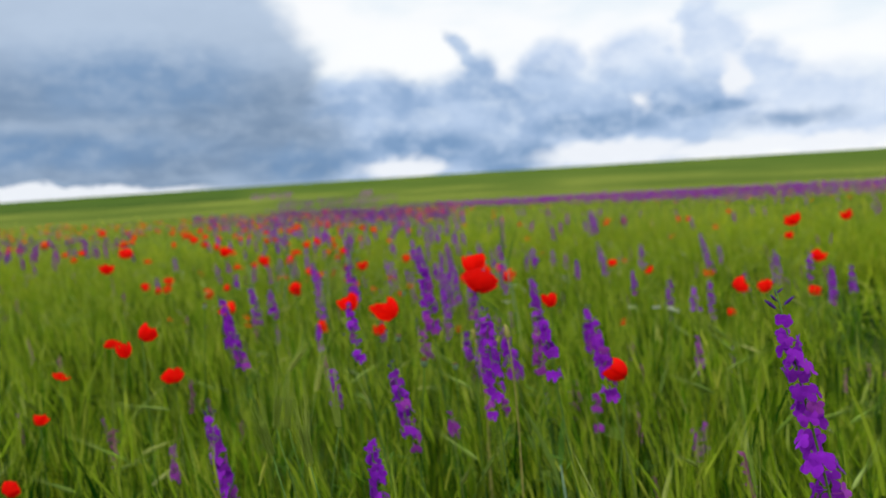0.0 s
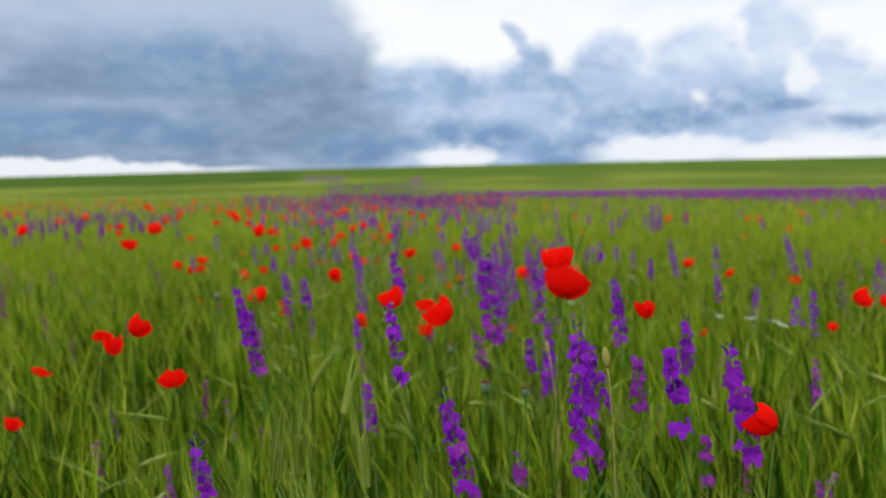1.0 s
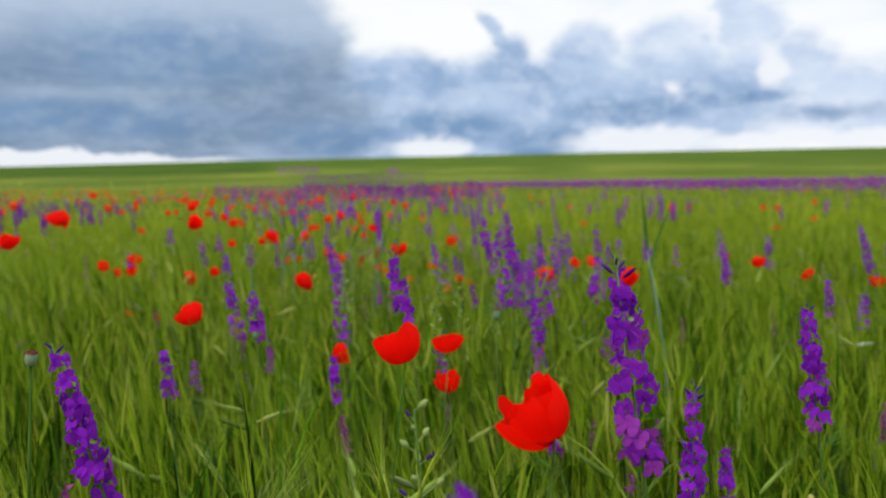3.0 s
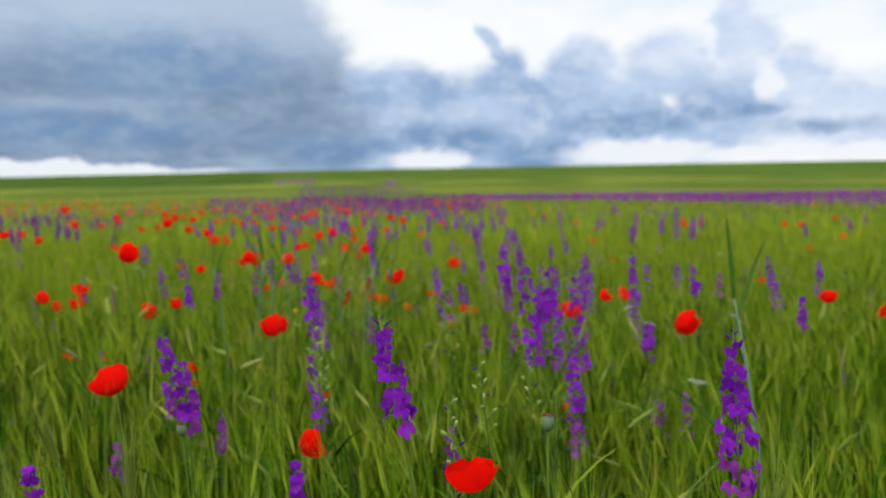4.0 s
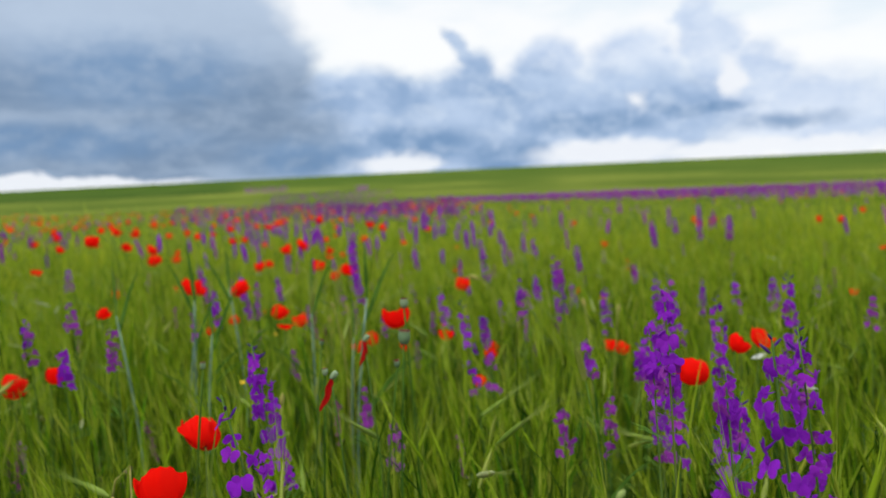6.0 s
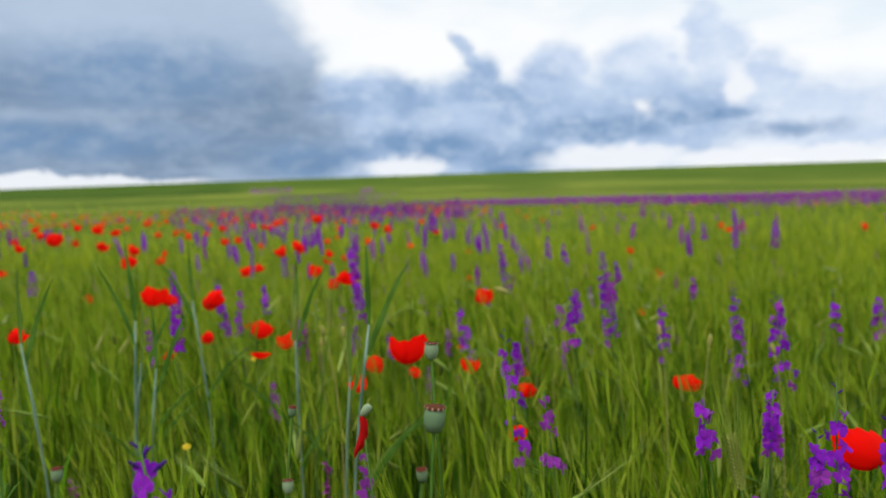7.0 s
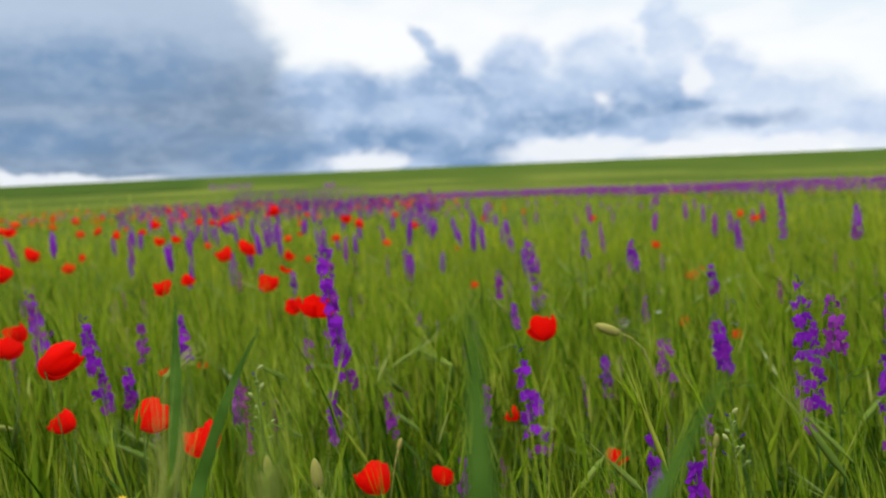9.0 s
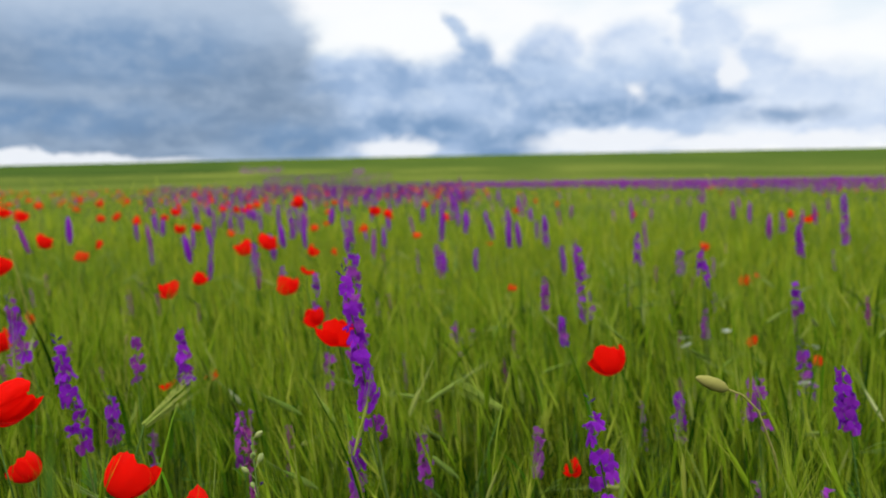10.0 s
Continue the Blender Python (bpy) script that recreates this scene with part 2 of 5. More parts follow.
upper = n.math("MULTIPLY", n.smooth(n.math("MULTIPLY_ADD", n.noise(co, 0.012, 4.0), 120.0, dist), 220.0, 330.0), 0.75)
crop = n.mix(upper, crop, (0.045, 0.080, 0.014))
rows_of = n.add("TexWave", wave_type="BANDS", bands_direction="DIAGONAL")
n.link(n.scaled(co, 0.03, 0.008, 0), rows_of.inputs["Vector"])
rows_of.inputs["Scale"].default_value, rows_of.inputs["Distortion"].default_value = 1.0, 6.0
crop = n.mix(n.math("MULTIPLY", n.smooth(rows_of.outputs["Fac"], 0.62, 0.95), 0.35), crop, (0.055, 0.085, 0.016))
n.link(n.mix(n.smooth(dist, 8.0, 13.0), shaded_soil, crop), p.inputs["Base Color"])
p.inputs["Roughness"].default_value = 0.9
p.inputs["Specular IOR Level"].default_value = 0.0
lumps = n.add("Bump")
lumps.inputs["Strength"].default_value, lumps.inputs["Distance"].default_value = 0.6, 0.25
n.link(n.noise(co, 3.0, 6.0, 0.7), lumps.inputs["Height"])
n.link(lumps.outputs[0], p.inputs["Normal"])


def mesh_object(name, verts, faces, mat, parent=None, smooth=False):
    me = bpy.data.meshes.new(name)
    me.from_pydata(verts, [], faces)
    me.materials.append(mat)
    if smooth:
        me.polygons.foreach_set("use_smooth", [True] * len(me.polygons))
    ob = new(name, me)
    ob.parent = parent
    return ob


def build_ground():
    radii = [0.0] + [1.2 * 1.085 ** i for i in range(98)]
    spokes = 144
    verts, faces = [(0, 0, rise(0, 0))], []
    for r in radii[1:]:
        for k in range(spokes):
            a = 2 * math.pi * k / spokes
            x, y = r * math.sin(a), r * math.cos(a)
            verts.append((x, y, rise(x, y)))
    for k in range(spokes):
        faces.append((0, 1 + (k + 1) % spokes, 1 + k))
    for i in range(len(radii) - 2):
        for k in range(spokes):
            a, b = 1 + i * spokes + k, 1 + i * spokes + (k + 1) % spokes
            faces.append((a, b, b + spokes, a + spokes))
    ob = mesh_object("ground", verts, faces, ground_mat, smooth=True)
    tagged(ob, "green crop field rising to a low crest", "field", kind="structure")


build_ground()


# ---- fast builders for what nobody could count ----
def sheet(name, verts, quads, tris, mats, quad_mat=None, tri_mat=None):
    """One mesh from arrays of vertices, quads and triangles."""
    me = bpy.data.meshes.new(name)
    nq, nt = len(quads), len(tris)
    me.vertices.add(len(verts))
    me.vertices.foreach_set("co", verts.astype(np.float32).ravel())
    me.loops.add(nq * 4 + nt * 3)
    me.loops.foreach_set("vertex_index", np.concatenate([quads.ravel(), tris.ravel()]).astype(np.int32))
    me.polygons.add(nq + nt)
    starts = np.concatenate([np.arange(nq) * 4, nq * 4 + np.arange(nt) * 3])
    me.polygons.foreach_set("loop_start", starts.astype(np.int32))
    for m in mats:
        me.materials.append(m)
    if quad_mat is not None:
        me.polygons.foreach_set("material_index", np.concatenate([quad_mat, tri_mat]).astype(np.int32))
    me.polygons.foreach_set("use_smooth", np.ones(nq + nt, dtype=bool))
    me.update(calc_edges=True)
    me.validate()
    return new(name, me)


class Batch:
    """Gathers ribbons and spindles of many plants into one mesh."""

    def __init__(self):
        self.v, self.q, self.t, self.qm, self.tm, self.count = [], [], [], [], [], 0

    def ribbons(self, base, tip_dir, length, width, bend, mat, steps=3, taper=1.0, start=0.35):
        """Tapering strips from base; tip_dir is the unit level direction of the droop, bend 0 upright to 1 far over."""
        n = len(base)
        s = np.linspace(0, 1, steps + 1)[None, :]
        reach = (length * bend)[:, None] * (0.35 * s + 0.65 * s ** 2)
        up = length[:, None] * (s - bend[:, None] ** 2 * 0.75 * s ** 2.2)
        mid = np.empty((n, steps + 1, 3))
        mid[..., 0] = base[:, None, 0] + tip_dir[:, None, 0] * reach
        mid[..., 1] = base[:, None, 1] + tip_dir[:, None, 1] * reach
        mid[..., 2] = base[:, None, 2] + up
        w = width[:, None] * np.minimum(1.0, start + 2.2 * s) * (1 - s ** 1.6 * taper) * 0.5
        ang = np.random.uniform(0, math.tau, n)
        side = np.stack([np.cos(ang), np.sin(ang), np.zeros(n)], 1)
        left = mid - side[:, None, :] * w[..., None]
        right = mid + side[:, None, :] * w[..., None]
        verts = np.stack([left, right], 2).reshape(n, -1, 3)
        k = 2 * (steps + 1)
        at = self.count + np.arange(n)[:, None] * k
        for i in range(steps):
            self.q.append(np.stack([at[:, 0] + 2 * i, at[:, 0] + 2 * i + 1, at[:, 0] + 2 * i + 3, at[:, 0] + 2 * i + 2], 1))
            self.qm.append(np.full(n, mat))
        self.v.append(verts.reshape(-1, 3))
        self.count += n * k
        return mid[:, -1], mid[:, -1] - mid[:, -2]

    def spindles(self, base, axis, length, radius, mat, sides=4):
        n = len(base)
        axis = axis / np.linalg.norm(axis, axis=1)[:, None]
        ref = np.tile([0.3, 0.9, 0.1], (n, 1))
        u = np.cross(axis, ref)
        u /= np.linalg.norm(u, axis=1)[:, None]
        w = np.cross(axis, u)
        rings = []
        for f, r in ((0.0, 0.35), (0.3, 1.0), (0.75, 0.8), (1.0, 0.15)):
            for k in range(sides):
                a = math.tau * k / sides
                rings.append(base + axis * (length * f)[:, None] + (u * math.cos(a) + w * math.sin(a)) * (radius * r)[:, None])
        verts = np.stack(rings, 1)
        at = self.count + np.arange(n) * 4 * sides
        for i in range(3):
            for k in range(sides):
                a, b = i * sides + k, i * sides + (k + 1) % sides
                self.q.append(np.stack([at + a, at + b, at + b + sides, at + a + sides], 1))
                self.qm.append(np.full(n, mat))
        self.v.append(verts.reshape(-1, 3))
        self.count += n * 4 * sides

    def spikes(self, base, axis, length, width, mat):
        """Thin triangles such as awns."""
        n = len(base)
        side = np.cross(axis, np.random.normal(size=(n, 3)))
        side /= np.linalg.norm(side, axis=1)[:, None] + 1e-9
        verts = np.stack([base - side * width[:, None], base + side * width[:, None], base + axis * length[:, None]], 1)
        at = self.count + np.arange(n) * 3
        self.t.append(np.stack([at, at + 1, at + 2], 1))
        self.tm.append(np.full(n, mat))
        self.v.append(verts.reshape(-1, 3))
        self.count += n * 3

    def done(self, name, mats, label, category):
        tris = np.concatenate(self.t) if self.t else np.zeros((0, 3), int)
        tmat = np.concatenate(self.tm) if self.tm else np.zeros(0, int)
        ob = sheet(name, np.concatenate(self.v), np.concatenate(self.q), tris, mats, np.concatenate(self.qm), tmat)
        return tagged(ob, label, category, kind="stuff")


rng = np.random.default_rng(7)


def spread(count, y0, y1, half, grow, centre=-0.2):
    """Random level places between y0 and y1, over a strip that widens with y."""
    y = np.sqrt(rng.uniform(0, 1, count) * ((y1 + half / grow) ** 2 - (y0 + half / grow) ** 2) + (y0 + half / grow) ** 2) - half / grow
    x = centre + rng.uniform(-1, 1, count) * (half + grow * y)
    z = np.array([rise(a, b) for a, b in zip(x, y)])
    return np.stack([x, y, z], 1)


def level_dirs(count, wind=0.5):
    a = rng.uniform(0, math.tau, count)
    d = np.stack([np.cos(a) - wind, np.sin(a) * 0.8], 1)
    return d / (np.linalg.norm(d, axis=1)[:, None] + 1e-6)


def clumps(places, size, lo, hi):
    """How high the crop grows from tuft to tuft, between lo and hi."""
    v = np.zeros(len(places))
    for k, turn in enumerate((0.3, 1.1, 1.9, 2.6, 0.8, 2.2)):
        v += np.sin((places[:, 0] * math.cos(turn) + places[:, 1] * math.sin(turn)) * math.tau / (size * (0.6 + 0.22 * k)) + 1.7 * k)
    return lo + (hi - lo) * (0.5 + 0.5 * np.tanh(v / 1.6))


def barley_near(count, y0, y1, half, grow, name, label, fine):
    b = Batch()
    base = spread(count, y0, y1, half, grow)
    cover = np.array([canopy(a, b) for a, b in base[:, :2]])
    tall = np.maximum(rng.normal(0.41, 0.065, count).clip(0.26, 0.58) * clumps(base, 0.42, 0.74, 1.14) - cover, 0.08)
    tip, way = b.ribbons(base, level_dirs(count), tall, np.full(count, 0.0022), rng.uniform(0.02, 0.16, count), 0, 3, 0.4, 1.0)
    for lo, hi in ((0.02, 0.2), (0.15, 0.4), (0.3, 0.6)):
        at = base.copy()
        at[:, 2] += tall * rng.uniform(lo, hi, count)
        b.ribbons(at, level_dirs(count, 0.3), np.minimum(rng.uniform(0.14, 0.30, count), tall), rng.uniform(0.0016, 0.0034, count), rng.uniform(0.05, 0.34, count), 0, 4 if fine else 3)
    ears = rng.uniform(0, 1, count) < 0.55
    e_base, e_dir = tip[ears], way[ears]
    m = len(e_base)
    e_dir = e_dir / np.linalg.norm(e_dir, axis=1)[:, None] + np.concatenate([level_dirs(m) * rng.uniform(0.0, 0.6, m)[:, None], np.zeros((m, 1))], 1)
    e_dir /= np.linalg.norm(e_dir, axis=1)[:, None]
    e_len = rng.uniform(0.05, 0.085, m)
    b.spindles(e_base, e_dir, e_len, rng.uniform(0.0028, 0.0042, m), 1, 4 if fine else 3)
    for k in range(11 if fine else 6):
        d = e_dir + rng.normal(0, 0.13, (m, 3))
        b.spikes(e_base + e_dir * (e_len * rng.uniform(0.2, 1.0, m))[:, None], d / np.linalg.norm(d, axis=1)[:, None], rng.uniform(0.08, 0.15, m), np.full(m, 0.0005 if fine else 0.0008), 1)
    return b.done(name, [BARLEY if fine else BARLEY_FAR_LIT, BARLEY_EAR], label, "barley")


def blades(count, y0, y1, half, grow, name, label, lo, hi, width, mat, steps=2):
    b = Batch()
    base = spread(count, y0, y1, half, grow)
    cover = np.array([canopy(a, b) for a, b in base[:, :2]])
    b.ribbons(base, level_dirs(count), np.maximum(rng.uniform(lo, hi, count) - cover, 0.05), rng.uniform(width * 0.6, width * 1.4, count), rng.uniform(0.03, 0.30, count), 0, steps)
    return b.done(name, [mat], label, "grass")


barley_near(16000, 0.35, 7.6, 0.9, 0.32, "barley", "green awned barley standing in the field", True)
barley_near(9500, 6.2, 13.0, 0.9, 0.62, "barley", "green barley further into the field", False)
blades(84000, 0.3, 7.6, 0.9, 0.35, "grass", "low green grass between the barley stems, darkened for the shade there", 0.12, 0.37, 0.0042, SHADED_UNDERGROWTH, 2)
blades(38000, 6.6, 16.0, 0.9, 0.64, "barley", "green barley leaves in the middle of the field", 0.34, 0.53, 0.006, BARLEY_FAR_LIT)
blades(2100, 0.4, 7.0, 0.9, 0.4, "straw", "pale ripening straws among the green barley", 0.24, 0.50, 0.0022, STRAW, 3)


def broad_leaves(count, y0, y1, half, grow, wide, mat):
    """Arching flat leaves of the barley, the broadest of the crop."""
    b = Batch()
    base = spread(count, y0, y1, half, grow)
    base[:, 2] += rng.uniform(0.10, 0.42, count) * clumps(base, 0.42, 0.65, 1.12)
    long = rng.uniform(0.13, 0.30, count)
    b.ribbons(base, level_dirs(count, 0.35), long, rng.uniform(0.55, 1.25, count) * wide, rng.beta(1.1, 2.2, count) * 0.9 + 0.03, 0, 5, 1.0, 0.7)
    return b.done("barley_leaves", [mat], "broad arching green barley leaves", "barley")


def nodding_ears(count, y0, y1, half, grow):
    """Long-awned ears that hang over on bent straws."""
    b = Batch()
    base = spread(count, y0, y1, half, grow)
    way = level_dirs(count, 0.2)
    tall, bend = rng.uniform(0.42, 0.60, count), rng.uniform(0.10, 0.42, count)
    tip, end = b.ribbons(base, way, tall, np.full(count, 0.0022), bend, 0, 5, 0.3, 1.0)
    d = end / np.linalg.norm(end, axis=1)[:, None] + np.concatenate([way * rng.uniform(0.1, 1.3, count)[:, None], rng.uniform(-0.5, 0.1, (count, 1))], 1)
    d /= np.linalg.norm(d, axis=1)[:, None]
    long = rng.uniform(0.055, 0.085, count)
    b.spindles(tip, d, long, rng.uniform(0.0042, 0.0062, count), 1, 5)
    for k in range(16):
        a = d + rng.normal(0, 0.10, (count, 3))
        b.spikes(tip + d * (long * rng.uniform(0.1, 1.0, count))[:, None], a / np.linalg.norm(a, axis=1)[:, None], rng.uniform(0.07, 0.14, count), np.full(count, 0.0005), 1)
    return b.done("barley_ears", [BROAD, NODDING], "pale nodding barley ears with long awns", "barley")


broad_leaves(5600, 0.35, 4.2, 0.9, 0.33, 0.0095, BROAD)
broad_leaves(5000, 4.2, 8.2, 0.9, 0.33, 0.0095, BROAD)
broad_leaves(5500, 7.0, 15.0, 0.9, 0.62, 0.011, BARLEY_FAR_LIT)
nodding_ears(620, 0.8, 9.0, 0.9, 0.40)


def feathery(count, y0, y1, half, grow):
    """Tufts of thread-like leaves of larkspurs that have not flowered."""
    b = Batch()
    base = spread(count, y0, y1, half, grow)
    tall = rng.uniform(0.16, 0.40, count)
    b.ribbons(base, level_dirs(count), tall, np.full(count, 0.0024), rng.uniform(0.02, 0.15, count), 0, 2, 0.4, 1.0)
    for k in range(26):
        at = base + np.stack([rng.normal(0, 0.004, count), rng.normal(0, 0.004, count), tall * rng.uniform(0.25, 1.0, count)], 1)
        d = np.stack([rng.normal(0, 1, count), rng.normal(0, 1, count), rng.uniform(0.1, 1.4, count)], 1)
        b.spikes(at, d / np.linalg.norm(d, axis=1)[:, None], rng.uniform(0.03, 0.075, count), np.full(count, 0.0011), 0)
    return b.done("larkspur_leaves", [FEATHER], "feathery green larkspur foliage in the crop", "foliage")


feathery(4200, 0.4, 7.5, 0.9, 0.42)


def surrounding_crop(count, reach):
    """The same crop beside and behind the path, thinner and broader-leaved."""
    b = Batch()
    a, r = rng.uniform(0, math.tau, count), reach * np.sqrt(rng.uniform(0, 1, count))
    x, y = r * np.sin(a), 2.0 + r * np.cos(a)
    out = (np.abs(x + 0.2) > 0.9 + 0.33 * np.maximum(y, 0)) | (y < 0.3)
    x, y = x[out], y[out]
    base = np.stack([x, y, np.array([rise(u, v) for u, v in zip(x, y)])], 1)
    cover = np.array([canopy(u, v) for u, v in zip(x, y)])
    low = rng.uniform(0, 1, len(x)) < 0.5
    tall = np.maximum(np.where(low, rng.uniform(0.14, 0.32, len(x)), rng.uniform(0.30, 0.50, len(x))) - cover, 0.06)
    wide, bend = rng.uniform(0.012, 0.028, len(x)), rng.uniform(0.1, 0.6, len(x))
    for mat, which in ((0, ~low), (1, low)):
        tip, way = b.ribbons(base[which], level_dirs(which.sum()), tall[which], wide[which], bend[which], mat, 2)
        if mat == 0:
            for k in range(3):
                d = way / np.linalg.norm(way, axis=1)[:, None] + rng.normal(0, 0.5, way.shape)
                b.spikes(tip - d * 0.02, d / np.linalg.norm(d, axis=1)[:, None], rng.uniform(0.08, 0.16, len(tip)), np.full(len(tip), 0.004), 2)
    return b.done("barley", [BARLEY, SHADED_UNDERGROWTH, BARLEY_EAR], "green barley beside and behind the path", "barley")


surrounding_crop(52000, 11.0)
blades(36000, 12.0, 46.0, 1.0, 0.66, "barley", "distant green barley", 0.56, 0.66, 0.02, BARLEY_FAR_LIT)


# ---- poppies ----
def tube(path, radii, sides=5):
    """Vertices and faces of a tapering tube along a path."""
    verts, faces = [], []
    for i, (c, r) in enumerate(zip(path, radii)):
        d = (path[min(i + 1, len(path) - 1)] - path[max(i - 1, 0)]).normalized()
        u = d.cross(Vector((0.31, 0.93, 0.2))).normalized()
        w = d.cross(u)
        for k in range(sides):
            a = math.tau * k / sides
            verts.append(c + (u * math.cos(a) + w * math.sin(a)) * r)
    for i in range(len(path) - 1):
        for k in range(sides):
            a, b = i * sides + k, i * sides + (k + 1) % sides
            faces.append((a, b, b + sides, a + sides))
    top = len(verts) - sides
    faces.append(tuple(range(top, top + sides)))
    return verts, faces


def shared(name, verts, faces, mat):
    me = bpy.data.meshes.new(name)
    me.from_pydata([tuple(v) for v in verts], [], faces)
    me.materials.append(mat)
    me.polygons.foreach_set("use_smooth", [True] * len(me.polygons))
    return me


def part(name, me, parent, m=None, label=""):
    ob = new(name, me)
    ob.parent = parent
    if m is not None:
        ob.matrix_basis = m
    if label:
        tagged(ob, label)
    return ob


CUP, BOWL, WIDE = 112, 94, 70


def petal_mesh(seed, opening, mat):
    """One broad crumpled poppy petal, part of a unit bowl rooted at the origin; opening: how far round the bowl it reaches, in degrees."""
    r = random.Random(seed)
    rows, cols = 9, 24
    verts, faces = [], []
    lift = {CUP: 1.15, BOWL: 1.1, WIDE: 0.85}[opening]
    wave = [r.uniform(0, 6) for k in range(4)]
    dent, notch = r.uniform(-0.16, 0.05), r.uniform(-0.6, 0.6)
    for i in range(rows + 1):
        s = i / rows
        for k in range(cols + 1):
            c = (k / cols - 0.5) * 2
            a = radians(80 * (0.75 + 0.25 * s ** 0.5) * c)
            phi = radians(opening) * s * (1 - 0.13 * abs(c) ** 5 * s + 0.085 * math.sin(3.4 * c + wave[0]) * s + 0.03 * math.sin(11 * c + wave[3]) * s * s)
            ripple = 1 + (0.035 * math.sin(9 * c + wave[1]) + 0.12 * math.sin(2.6 * c + wave[2]) + 0.035 * math.sin(16 * c + wave[3]) * s + 0.018 * math.sin(37 * c + wave[1])) * s * s + dent * s * math.exp(-((c - notch) / 0.16) ** 2) + r.uniform(-0.012, 0.012) * s
            out_r = math.sin(phi) * ripple + 0.03
            up = (1 - math.cos(phi)) * lift * (1 + (ripple - 1) * 0.5)
            verts.append((out_r * math.cos(a), out_r * math.sin(a), up))
    for i in range(rows):
        for k in range(cols):
            a = i * (cols + 1) + k
            faces.append((a, a + 1, a + cols + 2, a + cols + 1))
    return shared("petal", verts, faces, mat)


def dome(profile, sides, name, mat):
    verts, faces = [], []
    for r, z in profile:
        for k in range(sides):
            a = math.tau * k / sides
            verts.append((r * math.cos(a), r * math.sin(a), z))
    for i in range(len(profile) - 1):
        for k in range(sides):
            a, b = i * sides + k, i * sides + (k + 1) % sides
            faces.append((a, b, b + sides, a + sides))
    faces.append(tuple(range(len(verts) - sides, len(verts))))
    faces.append(tuple(reversed(range(sides))))
    return shared(name, verts, faces, mat)


PETALS = {(o, far): [petal_mesh(10 * o + k, o, ORANGE_RED if far else RED) for k in range(5)] for o in (CUP, BOWL, WIDE) for far in (False, True)}
POPPY_HEART = dome([(0.05, 0.0), (0.11, 0.08), (0.12, 0.2), (0.09, 0.25), (0.0, 0.26)], 8, "centre", DARK)


def stamen_mesh():
    r = random.Random(4)
    verts, faces = [Vector((0, 0, 0.02))], []
    for k in range(26):
        a, o = r.uniform(0, math.tau), r.uniform(0.16, 0.32)
        top = Vector((math.cos(a) * o, math.sin(a) * o, r.uniform(0.2, 0.34)))
        side = Vector((-math.sin(a), math.cos(a), 0)) * 0.012
        i = len(verts)
        verts += [top + side * 1.6, top - side * 1.6]
        faces.append((0, i, i + 1))
    return shared("stamen_ring", verts, faces, DARK)


STAMENS = stamen_mesh()
dice = random.Random(11)


def plant_base(name, x, y, label, category, group):
    thing = new(name)
    thing.empty_display_size = 0.05
    thing.location = (x, y, rise(x, y))
    return tagged(thing, label, category, group)


def bent_stem(thing, top, lean, radius, mat=None, name="stem", bow=0.06):
    """A stem from the plant's foot to a place above it, bowed to one side."""
    foot = Vector((0, 0, -0.01))
    path = []
    for i in range(8):
        s = i / 7
        path.append(foot.lerp(top, s) + Vector((math.cos(lean), math.sin(lean), 0)) * bow * math.sin(math.pi * s) * top.z)
    v, f = tube(path, [radius * (1.25 - 0.5 * i / 7) for i in range(8)])
    part(name, shared(name, v, f, mat or STEM), thing)
    return path


